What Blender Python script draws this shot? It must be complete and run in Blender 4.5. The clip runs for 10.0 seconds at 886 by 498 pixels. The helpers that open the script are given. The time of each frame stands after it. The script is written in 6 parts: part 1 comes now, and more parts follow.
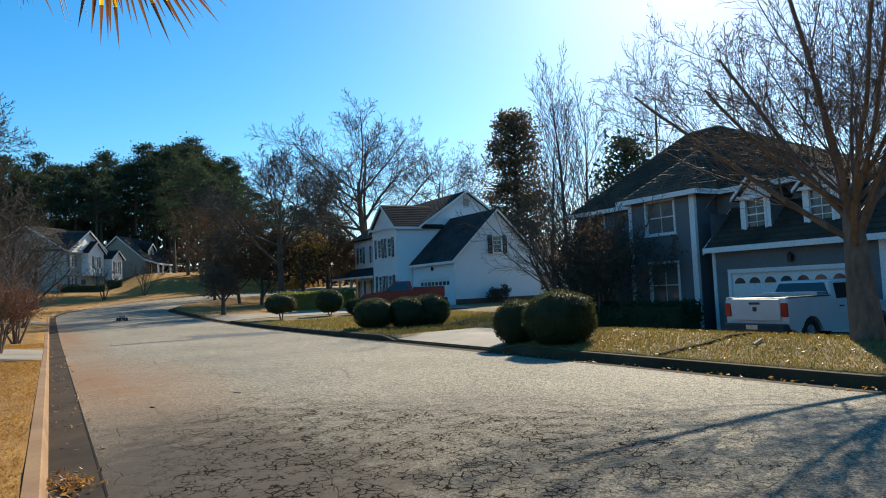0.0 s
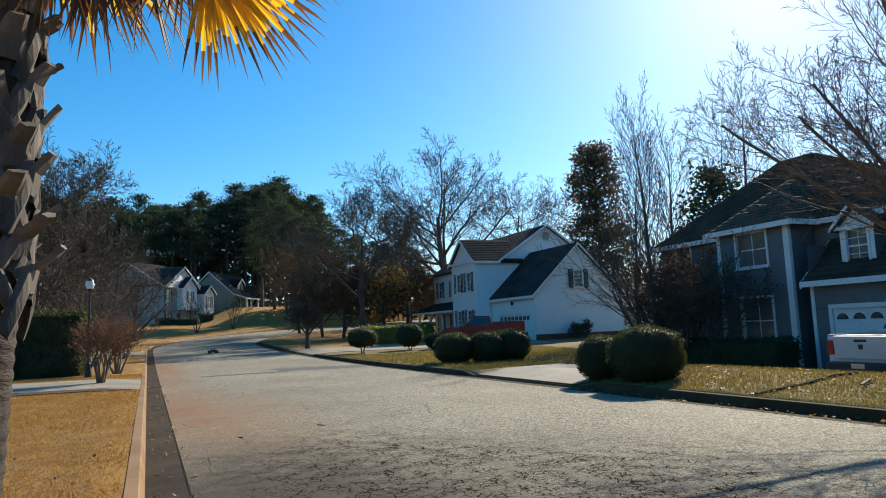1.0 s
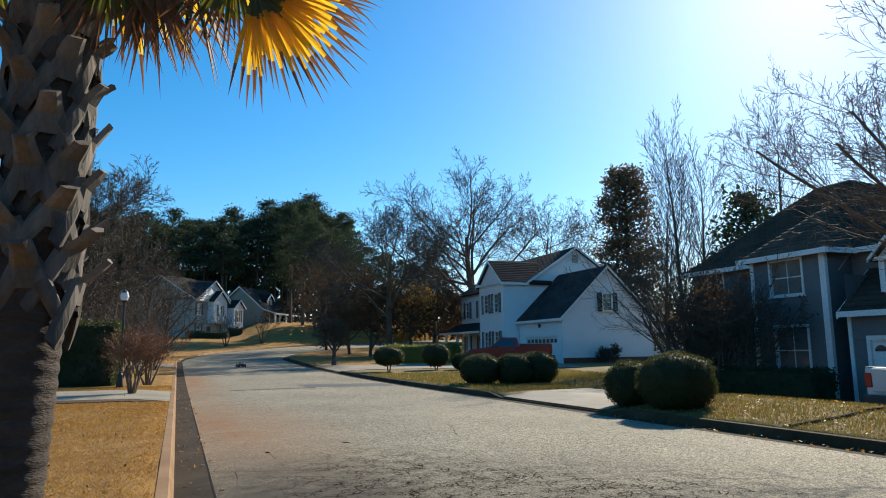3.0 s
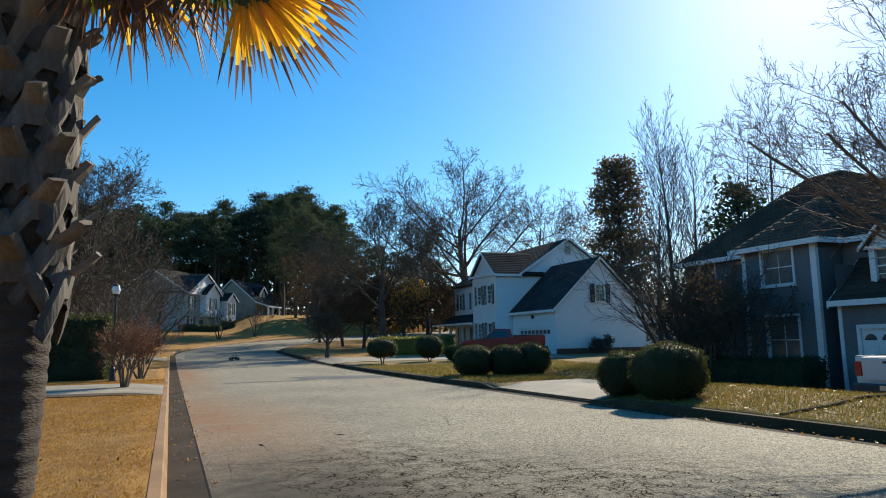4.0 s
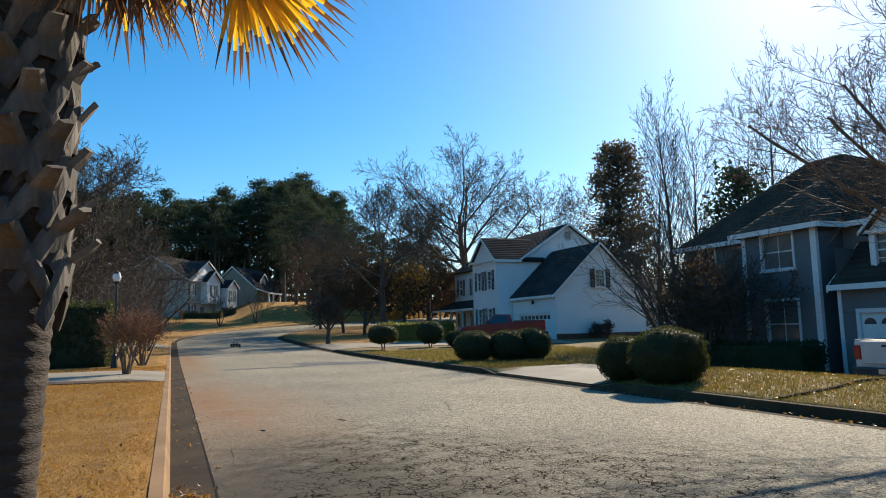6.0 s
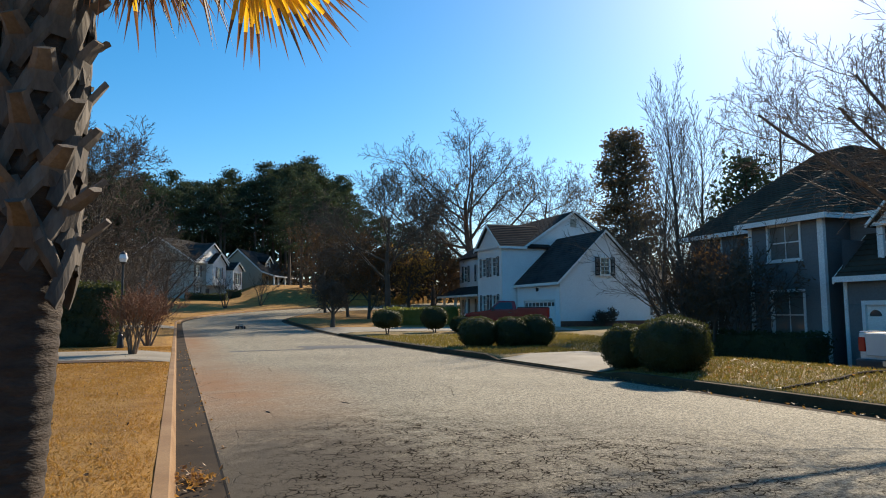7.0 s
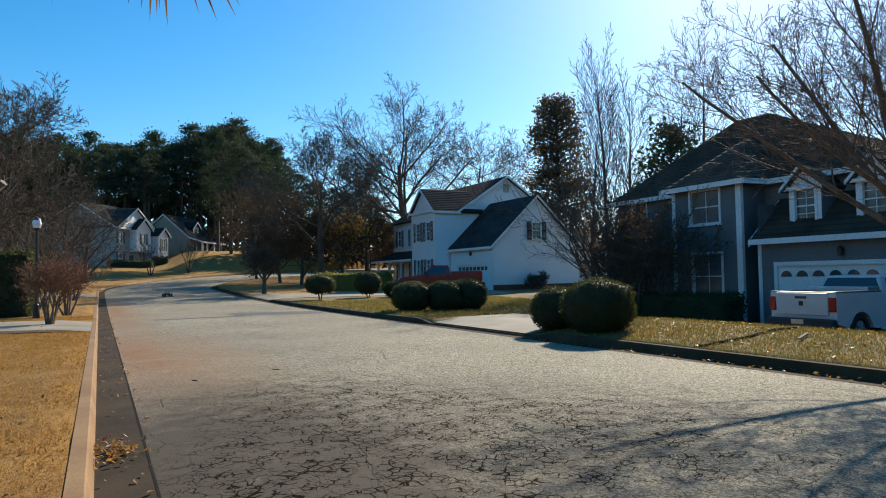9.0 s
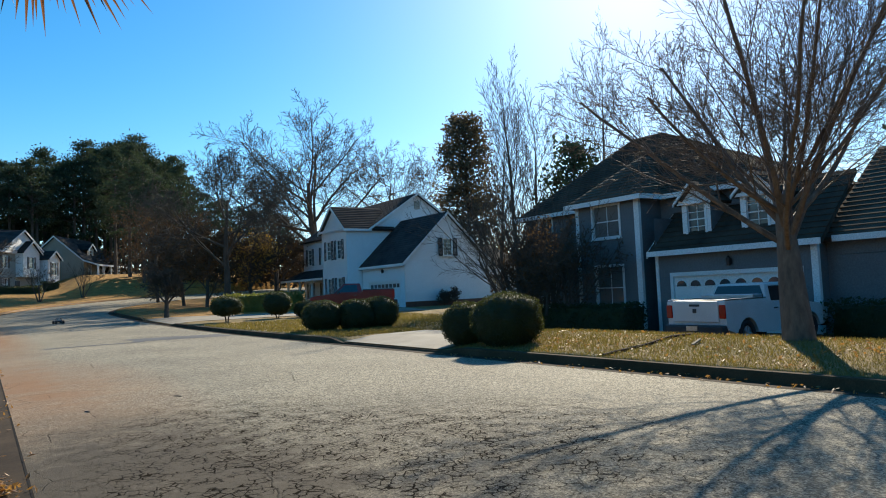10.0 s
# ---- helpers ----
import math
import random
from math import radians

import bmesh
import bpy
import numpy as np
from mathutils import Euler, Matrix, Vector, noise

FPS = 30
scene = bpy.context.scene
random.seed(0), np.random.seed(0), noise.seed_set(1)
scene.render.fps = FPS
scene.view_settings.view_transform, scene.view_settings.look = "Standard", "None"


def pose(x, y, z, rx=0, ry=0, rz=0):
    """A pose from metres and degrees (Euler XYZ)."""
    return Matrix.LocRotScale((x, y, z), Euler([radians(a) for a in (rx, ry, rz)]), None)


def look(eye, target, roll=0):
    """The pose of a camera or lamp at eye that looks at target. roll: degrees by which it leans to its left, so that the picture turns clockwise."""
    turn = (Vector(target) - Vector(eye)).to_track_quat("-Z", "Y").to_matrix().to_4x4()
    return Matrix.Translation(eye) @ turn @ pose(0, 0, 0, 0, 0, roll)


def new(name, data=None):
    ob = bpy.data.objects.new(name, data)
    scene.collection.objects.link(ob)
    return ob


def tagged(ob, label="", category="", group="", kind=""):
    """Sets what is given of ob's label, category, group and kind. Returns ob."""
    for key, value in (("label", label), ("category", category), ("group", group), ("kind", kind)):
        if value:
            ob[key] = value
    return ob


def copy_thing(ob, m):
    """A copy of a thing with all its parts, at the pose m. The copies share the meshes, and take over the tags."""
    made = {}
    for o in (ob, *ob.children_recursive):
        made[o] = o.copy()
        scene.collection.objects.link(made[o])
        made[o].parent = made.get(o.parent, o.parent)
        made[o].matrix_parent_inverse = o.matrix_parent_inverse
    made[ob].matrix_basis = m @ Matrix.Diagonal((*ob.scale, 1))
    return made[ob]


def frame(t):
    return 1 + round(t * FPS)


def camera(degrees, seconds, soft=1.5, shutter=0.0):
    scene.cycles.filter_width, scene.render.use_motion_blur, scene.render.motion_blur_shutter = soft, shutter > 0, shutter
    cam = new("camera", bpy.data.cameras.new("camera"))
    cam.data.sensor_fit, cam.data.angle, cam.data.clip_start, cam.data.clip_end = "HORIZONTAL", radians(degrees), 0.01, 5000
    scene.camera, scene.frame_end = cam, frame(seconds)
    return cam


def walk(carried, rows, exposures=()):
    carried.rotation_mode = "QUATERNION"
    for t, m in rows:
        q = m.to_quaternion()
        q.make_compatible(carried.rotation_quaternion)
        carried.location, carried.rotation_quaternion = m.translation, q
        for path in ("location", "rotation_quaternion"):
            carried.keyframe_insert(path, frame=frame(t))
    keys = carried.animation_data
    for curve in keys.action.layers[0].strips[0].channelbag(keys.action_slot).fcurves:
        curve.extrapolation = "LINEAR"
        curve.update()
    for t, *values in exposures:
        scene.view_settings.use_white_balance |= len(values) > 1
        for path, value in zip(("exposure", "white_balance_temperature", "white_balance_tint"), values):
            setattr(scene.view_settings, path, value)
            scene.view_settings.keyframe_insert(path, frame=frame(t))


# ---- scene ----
cam = camera(66.61, 10.0, 1.0)
PATH = [
    (0.0, pose(0.043, -0.017, 1.506, 93.49, 2.54, -30.20)),
    (0.5, pose(0.016, -0.018, 1.500, 96.33, 2.13, -27.47)),
    (1.0, pose(0.027, 0.015, 1.495, 96.71, 2.24, -23.50)),
    (1.5, pose(0.007, 0.005, 1.504, 97.41, 1.41, -21.23)),
    (2.0, pose(-0.008, -0.015, 1.502, 97.55, 0.79, -20.75)),
    (2.5, pose(-0.014, -0.014, 1.502, 98.60, 0.60, -20.99)),
    (4.0, pose(-0.002, -0.005, 1.499, 97.75, 1.01, -21.85)),
    (4.5, pose(0.000, 0.000, 1.500, 97.32, 1.02, -21.69)),
    (5.0, pose(0.001, -0.000, 1.495, 96.44, 1.33, -21.19)),
    (5.5, pose(0.000, -0.007, 1.497, 96.50, 1.40, -21.23)),
    (6.8, pose(-0.007, -0.008, 1.495, 96.49, 0.81, -22.88)),
    (7.0, pose(-0.015, -0.008, 1.493, 95.35, 0.36, -21.47)),
    (7.5, pose(-0.010, -0.010, 1.496, 94.39, -0.04, -20.43)),
    (8.0, pose(-0.003, -0.026, 1.485, 92.29, 0.06, -22.05)),
    (8.5, pose(0.008, -0.034, 1.483, 92.42, 0.53, -24.28)),
    (9.0, pose(0.048, -0.005, 1.486, 92.31, 0.96, -27.00)),
    (9.5, pose(0.054, -0.011, 1.491, 92.41, 1.70, -28.68)),
    (10.0, pose(0.086, -0.057, 1.477, 93.55, 2.42, -34.37)),
]
walk(cam, PATH, [(0.0, 0.58, 6450, 10), (0.5, 0.50, 6350, 9), (2.0, 0.46, 6350, 9), (4.0, 0.45, 6350, 9), (5.5, 0.48, 6550, 11), (7.0, 0.48, 6750, 13), (7.8, 0.52, 6900, 15), (8.6, 0.52, 6700, 13), (9.2, 0.43, 6350, 9), (10.0, 0.54, 6400, 9)])

# ---- light ----
SUN_AZ, SUN_EL = -52.2, 30.5          # degrees left of the street's line, and above the horizon
world = bpy.data.worlds.new("sky")
scene.world = world
world.use_nodes = True
wn = world.node_tree
sky = wn.nodes.new("ShaderNodeTexSky")
sky.sky_type = "NISHITA"
sky.sun_disc = False
sky.sun_elevation = radians(SUN_EL)
sky.sun_rotation = radians(-SUN_AZ)
sky.air_density, sky.dust_density, sky.ozone_density = 1.0, 0.34, 3.8
wn.nodes["Background"].inputs["Strength"].default_value = 0.12
rich = wn.nodes.new("ShaderNodeHueSaturation")
rich.inputs["Hue"].default_value = 0.492
rich.inputs["Saturation"].default_value = 1.36
wn.links.new(sky.outputs["Color"], rich.inputs["Color"])
wn.links.new(rich.outputs["Color"], wn.nodes["Background"].inputs["Color"])
sun = new("sun", bpy.data.lights.new("sun", "SUN"))
sun.data.energy, sun.data.angle, sun.data.color = 5.0, radians(0.55), (1.0, 0.885, 0.69)
sx, sy = -math.sin(radians(SUN_AZ)), math.cos(radians(SUN_AZ))
sun.matrix_world = look((60 * sx, 60 * sy, 60 * math.tan(radians(SUN_EL))), (0, 0, 0))


# ---- materials ----
def noise_node(nt, coord, scale, detail=4.0, rough=0.6):
    n = nt.nodes.new("ShaderNodeTexNoise")
    n.inputs["Scale"].default_value = scale
    n.inputs["Detail"].default_value = detail
    n.inputs["Roughness"].default_value = rough
    nt.links.new(coord, n.inputs["Vector"])
    return n.outputs["Fac"]


def ramp_node(nt, fac, stops):
    r = nt.nodes.new("ShaderNodeValToRGB")
    while len(r.color_ramp.elements) < len(stops):
        r.color_ramp.elements.new(0.5)
    for e, (p, c) in zip(r.color_ramp.elements, stops):
        e.position = p
        e.color = (*c, 1) if len(c) == 3 else c
    nt.links.new(fac, r.inputs["Fac"])
    return r.outputs["Color"]


def mix_node(nt, fac, a, b, kind="MIX"):
    m = nt.nodes.new("ShaderNodeMix")
    m.data_type, m.blend_type = "RGBA", kind
    for sock, v in ((m.inputs[0], fac), (m.inputs[6], a), (m.inputs[7], b)):
        if isinstance(v, (int, float)):
            sock.default_value = v
        elif isinstance(v, tuple):
            sock.default_value = (*v, 1)
        else:
            nt.links.new(v, sock)
    return m.outputs[2]


def math_node(nt, op, a, b=0.0, clamp=False):
    m = nt.nodes.new("ShaderNodeMath")
    m.operation, m.use_clamp = op, clamp
    for sock, v in zip(m.inputs, (a, b)):
        if isinstance(v, (int, float)):
            sock.default_value = v
        else:
            nt.links.new(v, sock)
    return m.outputs[0]


def material(name, c1, c2, scale=1.0, fine=30.0, rough=0.8, bump=0.3, depth=0.01, metal=0.0, spec=0.5, spread=(0.3, 0.7), piece=0.0, stretch=None):
    """Two colours mixed by a broad noise, a fine grain over them, and a fine relief."""
    m = bpy.data.materials.new(name)
    m.use_nodes = True
    nt = m.node_tree
    b = nt.nodes["Principled BSDF"]
    co = nt.nodes.new("ShaderNodeTexCoord").outputs["Object"]
    if stretch:
        mp = nt.nodes.new("ShaderNodeMapping")
        mp.inputs["Scale"].default_value = stretch
        nt.links.new(co, mp.inputs["Vector"])
        co = mp.outputs["Vector"]
    broad = noise_node(nt, co, scale, 5)
    grain = noise_node(nt, co, fine, 3, 0.7)
    col = ramp_node(nt, broad, [(spread[0], c1), (spread[1], c2)])
    shade = ramp_node(nt, grain, [(0.25, (0.72, 0.72, 0.72)), (0.75, (1.25, 1.25, 1.25))])
    col = mix_node(nt, 1.0, col, shade, "MULTIPLY")
    if piece:
        rnd = nt.nodes.new("ShaderNodeObjectInfo").outputs["Random"]
        col = mix_node(nt, 1.0, col, ramp_node(nt, rnd, [(0, (1 - piece,) * 3), (1, (1 + piece,) * 3)]), "MULTIPLY")
    nt.links.new(col, b.inputs["Base Color"])
    nt.links.new(math_node(nt, "MULTIPLY_ADD", grain, 0.2), b.inputs["Roughness"])
    b.inputs["Roughness"].links[0].from_node.inputs[2].default_value = rough - 0.1
    b.inputs["Metallic"].default_value = metal
    b.inputs["Specular IOR Level"].default_value = spec
    if bump:
        bp = nt.nodes.new("ShaderNodeBump")
        bp.inputs["Strength"].default_value = bump
        bp.inputs["Distance"].default_value = depth
        nt.links.new(grain, bp.inputs["Height"])
        nt.links.new(bp.outputs["Normal"], b.inputs["Normal"])
    return m


def leaf_material(name, c1, c2, scale, through_colour, amount=0.4, rough=0.5):
    m = material(name, c1, c2, scale, scale * 6, rough, 0)
    nt = m.node_tree
    b = nt.nodes["Principled BSDF"]
    tr = nt.nodes.new("ShaderNodeBsdfTranslucent")
    tr.inputs["Color"].default_value = (*through_colour, 1)
    mx = nt.nodes.new("ShaderNodeMixShader")
    mx.inputs[0].default_value = amount
    nt.links.new(b.outputs[0], mx.inputs[1])
    nt.links.new(tr.outputs[0], mx.inputs[2])
    nt.links.new(mx.outputs[0], nt.nodes["Material Output"].inputs["Surface"])
    return m


def spot(nt, co, x, y, rx, ry):
    """1 in the middle of an ellipse of the ground, falling to 0 at its rim."""
    mp = nt.nodes.new("ShaderNodeMapping")
    mp.inputs["Location"].default_value = (-x / rx, -y / ry, 0)
    mp.inputs["Scale"].default_value = (1 / rx, 1 / ry, 0)
    nt.links.new(co, mp.inputs["Vector"])
    ln = nt.nodes.new("ShaderNodeVectorMath")
    ln.operation = "LENGTH"
    nt.links.new(mp.outputs["Vector"], ln.inputs[0])
    return math_node(nt, "SUBTRACT", 1.0, ln.outputs["Value"], True)


def asphalt_material():
    m = material("asphalt", (0.195, 0.166, 0.108), (0.28, 0.242, 0.162), 0.35, 130, 0.85, 0.8, 0.009, spec=0.3)
    nt = m.node_tree
    b = nt.nodes["Principled BSDF"]
    co = nt.nodes.new("ShaderNodeTexCoord").outputs["Object"]
    col = b.inputs["Base Color"].links[0].from_socket
    # pale stones and pits in the binder, at two sizes
    for size, light, dark in ((75, 0.9, 0.8), (38, 0.45, 0.55)):
        vs = nt.nodes.new("ShaderNodeTexVoronoi")
        vs.inputs["Scale"].default_value = size
        nt.links.new(co, vs.inputs["Vector"])
        stone = ramp_node(nt, vs.outputs["Color"], [(0.58, (0, 0, 0)), (0.8, (1, 1, 1))])
        col = mix_node(nt, math_node(nt, "MULTIPLY", stone, light), col, (0.54, 0.48, 0.36))
        pit = ramp_node(nt, vs.outputs["Color"], [(0.2, (1, 1, 1)), (0.42, (0, 0, 0))])
        col = mix_node(nt, math_node(nt, "MULTIPLY", pit, dark), col, (0.055, 0.05, 0.043))
    # broad wear: paler wheel paths, darker blotches
    wear = ramp_node(nt, noise_node(nt, co, 0.22, 6, 0.65), [(0.35, (0.8, 0.8, 0.8)), (0.65, (1.12, 1.11, 1.08))])
    col = mix_node(nt, 1.0, col, wear, "MULTIPLY")
    # red clay washed along the gutter
    clay = math_node(nt, "ADD", spot(nt, co, 0.9, 14, 2.4, 9), spot(nt, co, 0.7, 36, 1.5, 22), True)
    clay = math_node(nt, "MULTIPLY", clay, noise_node(nt, co, 0.9, 5))
    col = mix_node(nt, math_node(nt, "MULTIPLY", clay, 1.9, True), col, (0.27, 0.145, 0.07))
    # oil and damp soil near the gutter, thinning over the crazed stretch
    oil = math_node(nt, "ADD", spot(nt, co, 0.9, 5.5, 2.0, 6.0), math_node(nt, "MULTIPLY", spot(nt, co, 3.0, 5.0, 4.0, 5.5), 0.55), True)
    col = mix_node(nt, math_node(nt, "MULTIPLY", math_node(nt, "MULTIPLY", oil, 2.5), noise_node(nt, co, 1.3, 6, 0.7), True), col, (0.072, 0.056, 0.036))
    # crazed and crossing cracks
    wob = nt.nodes.new("ShaderNodeTexNoise")
    wob.inputs["Scale"].default_value = 5.0
    wob.inputs["Detail"].default_value = 5
    nt.links.new(co, wob.inputs["Vector"])
    bend = nt.nodes.new("ShaderNodeVectorMath")
    bend.operation = "MULTIPLY_ADD"
    bend.inputs[1].default_value = (0.10, 0.10, 0)
    nt.links.new(wob.outputs["Color"], bend.inputs[0])
    nt.links.new(co, bend.inputs[2])
    crazed = math_node(nt, "MULTIPLY", math_node(nt, "ADD", math_node(nt, "ADD", spot(nt, co, 2.5, 6.8, 2.0, 4.2), spot(nt, co, 4.2, 5.0, 2.5, 3.0), True), spot(nt, co, 1.2, 3.0, 1.6, 4.0), True), 1.6, True)
    gaps = math_node(nt, "MULTIPLY", math_node(nt, "SUBTRACT", noise_node(nt, co, 3.6, 5, 0.7), 0.42, True), 7.0, True)
    masks = []
    for sc, width, mask in ((10.5, 0.085, math_node(nt, "MULTIPLY", crazed, gaps)), (17.0, 0.07, math_node(nt, "MULTIPLY", math_node(nt, "MULTIPLY", crazed, gaps), 0.55)), (0.42, 0.005, None), (1.3, 0.010, None)):
        v = nt.nodes.new("ShaderNodeTexVoronoi")
        v.feature = "DISTANCE_TO_EDGE"
        v.inputs["Scale"].default_value = sc
        nt.links.new(bend.outputs[0], v.inputs["Vector"])
        if mask is None:
            mask = ramp_node(nt, noise_node(nt, co, 0.5 + 0.3 * sc, 3), [(0.46, (0, 0, 0)), (0.58, (0.6, 0.6, 0.6))])
            k = math_node(nt, "SUBTRACT", 1.0, math_node(nt, "DIVIDE", v.outputs["Distance"], width), True)
            masks.append(math_node(nt, "MULTIPLY", k, mask))
        else:
            k = math_node(nt, "SUBTRACT", math_node(nt, "MULTIPLY", mask, width), v.outputs["Distance"])
            masks.append(math_node(nt, "MULTIPLY", k, 28.0, True))
    crack = masks[0]
    for k in masks[1:]:
        crack = math_node(nt, "MAXIMUM", crack, k)
    col = mix_node(nt, math_node(nt, "MULTIPLY", crack, 0.88), col, (0.014, 0.012, 0.010))
    nt.links.new(col, b.inputs["Base Color"])
    nt.links.new(math_node(nt, "MULTIPLY", math_node(nt, "SUBTRACT", 1.0, crack), 0.3), b.inputs["Specular IOR Level"])
    bp = b.inputs["Normal"].links[0].from_node
    b2 = nt.nodes.new("ShaderNodeBump")
    b2.inputs["Distance"].default_value = 0.010
    b2.invert = True
    nt.links.new(crack, b2.inputs["Height"])
    nt.links.new(b2.outputs["Normal"], bp.inputs["Normal"])
    return m


def glass_material(name, tint=(0.02, 0.025, 0.03)):
    m = bpy.data.materials.new(name)
    m.use_nodes = True
    b = m.node_tree.nodes["Principled BSDF"]
    b.inputs["Base Color"].default_value = (*tint, 1)
    b.inputs["Roughness"].default_value = 0.05
    b.inputs["Specular IOR Level"].default_value = 0.9
    return m


ASPHALT = asphalt_material()
CONCRETE = material("concrete", (0.22, 0.188, 0.137), (0.33, 0.288, 0.22), 0.8, 40, 0.85, 0.4, 0.004)
GUTTER = material("gutter_concrete", (0.032, 0.025, 0.019), (0.085, 0.06, 0.038), 0.7, 45, 0.95, 0.5, 0.006, spec=0.12)
KERB = material("kerb_concrete", (0.20, 0.10, 0.036), (0.32, 0.19, 0.085), 0.9, 45, 0.85, 0.5, 0.006)
# concrete of the right kerb and the pad, its colour darkened to stand for shade
CONCRETE_SHADED = material("shaded_concrete", (0.055, 0.034, 0.016), (0.11, 0.072, 0.04), 0.9, 45, 0.95, 0.5, 0.006, spec=0.15)
STRAW = material("dormant_lawn", (0.25, 0.118, 0.02), (0.44, 0.24, 0.052), 1.6, 40, 0.95, 1.0, 0.06)
TURF = material("winter_lawn", (0.13, 0.10, 0.03), (0.30, 0.19, 0.065), 0.5, 26, 0.95, 1.0, 0.03)
WOODFLOOR = material("leaf_litter", (0.10, 0.06, 0.03), (0.22, 0.13, 0.06), 0.2, 12, 0.95, 0.8, 0.04)
MULCH = material("pine_mulch", (0.06, 0.035, 0.02), (0.12, 0.07, 0.04), 2.0, 40, 0.95, 1.0, 0.03)
WHITE_SIDING = material("white_siding", (0.74, 0.75, 0.76), (0.82, 0.82, 0.82), 0.5, 20, 0.6, 0.1, 0.003)
BLUE_SIDING = material("slate_blue_siding", (0.13, 0.133, 0.136), (0.17, 0.173, 0.175), 0.5, 20, 0.65, 0.1, 0.003)
GREY_SIDING = material("pale_grey_siding", (0.33, 0.31, 0.27), (0.42, 0.40, 0.35), 0.3, 15, 0.7, 0.1, 0.003)
TAN_SIDING = material("tan_siding", (0.34, 0.29, 0.215), (0.42, 0.365, 0.28), 0.3, 15, 0.7, 0.1, 0.003)
WHITE_TRIM = material("white_trim", (0.74, 0.73, 0.70), (0.82, 0.81, 0.79), 1.0, 25, 0.55, 0.05, 0.002)
DARK_SHINGLE = material("charcoal_shingle", (0.028, 0.027, 0.027), (0.06, 0.056, 0.053), 0.8, 30, 0.95, 0.5, 0.01, spec=0.1, piece=0.2)
BROWN_SHINGLE = material("brown_shingle", (0.055, 0.042, 0.031), (0.12, 0.09, 0.064), 0.8, 30, 0.95, 0.5, 0.01, spec=0.12, piece=0.25)
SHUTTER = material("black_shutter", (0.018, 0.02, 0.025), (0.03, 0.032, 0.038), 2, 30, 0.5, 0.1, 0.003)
BRICK = material("dark_brick", (0.10, 0.04, 0.028), (0.17, 0.075, 0.05), 3, 40, 0.9, 0.4, 0.006, piece=0.25)
PANE = glass_material("window_glass", (0.07, 0.075, 0.08))
BLIND = glass_material("glass_over_blinds", (0.17, 0.165, 0.155))
CAR_GLASS = glass_material("car_glass", (0.01, 0.012, 0.015))
BARK = material("grey_bark", (0.055, 0.042, 0.032), (0.115, 0.09, 0.07), 3, 25, 0.9, 0.8, 0.02, stretch=(1, 1, 0.25))
TWIG = material("twig_bark", (0.06, 0.044, 0.031), (0.12, 0.09, 0.064), 3, 25, 0.9, 0.2, 0.01)
PALE_TWIG = material("pale_twig_bark", (0.12, 0.082, 0.056), (0.22, 0.155, 0.11), 3, 25, 0.8, 0.2, 0.01)
SMOOTH_BARK = material("crape_bark", (0.085, 0.055, 0.036), (0.21, 0.145, 0.095), 7, 22, 0.7, 0.3, 0.01, stretch=(1, 1, 0.3))
PINE_LEAF = leaf_material("pine_needles", (0.022, 0.038, 0.020), (0.05, 0.072, 0.036), 0.6, (0.08, 0.11, 0.045), 0.22, 0.85)
CEDAR_LEAF = leaf_material("cedar_needles", (0.055, 0.055, 0.034), (0.12, 0.098, 0.066), 0.5, (0.20, 0.15, 0.08), 0.4, 0.85)
BOX_LEAF = leaf_material("holly_leaf", (0.016, 0.028, 0.009), (0.042, 0.058, 0.016), 2.5, (0.12, 0.13, 0.025), 0.24, 0.7)
DRY_LEAF = leaf_material("dry_leaf", (0.20, 0.10, 0.035), (0.36, 0.20, 0.08), 8, (0.5, 0.26, 0.06), 0.4)
OAK_LEAF = leaf_material("oak_leaf", (0.065, 0.04, 0.02), (0.12, 0.075, 0.038), 3, (0.16, 0.09, 0.035), 0.3, 0.8)
AUTUMN_LEAF = leaf_material("autumn_leaf", (0.30, 0.16, 0.02), (0.45, 0.27, 0.04), 3, (0.6, 0.34, 0.05), 0.45)
RED_TWIG = material("russet_twig", (0.16, 0.07, 0.035), (0.26, 0.12, 0.06), 3, 25, 0.9, 0.2, 0.01)
BLACK_METAL = material("black_metal", (0.015, 0.015, 0.016), (0.03, 0.03, 0.03), 3, 30, 0.45, 0.05, 0.002)


# ---- mesh helpers ----
def mesh_of(name, bm, mats, smooth=False):
    me = bpy.data.meshes.new(name)
    if not isinstance(bm, tuple):
        bmesh.ops.recalc_face_normals(bm, faces=bm.faces)
        bm.to_mesh(me)
        bm.free()
    else:
        me.from_pydata(bm[0], [], bm[1])
    for m in mats if isinstance(mats, (list, tuple)) else (mats,):
        me.materials.append(m)
    if smooth:
        me.polygons.foreach_set("use_smooth", [True] * len(me.polygons))
    return me


def part(name, bm, mat, parent=None, label="", smooth=False):
    ob = new(name, mesh_of(name, bm, mat, smooth))
    if parent is not None:
        ob.parent = parent
    return tagged(ob, label)


def thing(name, at, label, category, group="", kind="", turn=0.0):
    ob = new(name)
    ob.matrix_world = pose(*at, 0, 0, turn)
    return tagged(ob, label, category, group, kind)


def put(ob, thing_ob):
    """Make world-built mesh ob a part of an Empty whose origin is elsewhere."""
    ob.parent = thing_ob
    ob.matrix_parent_inverse = thing_ob.matrix_basis.inverted()
    return ob


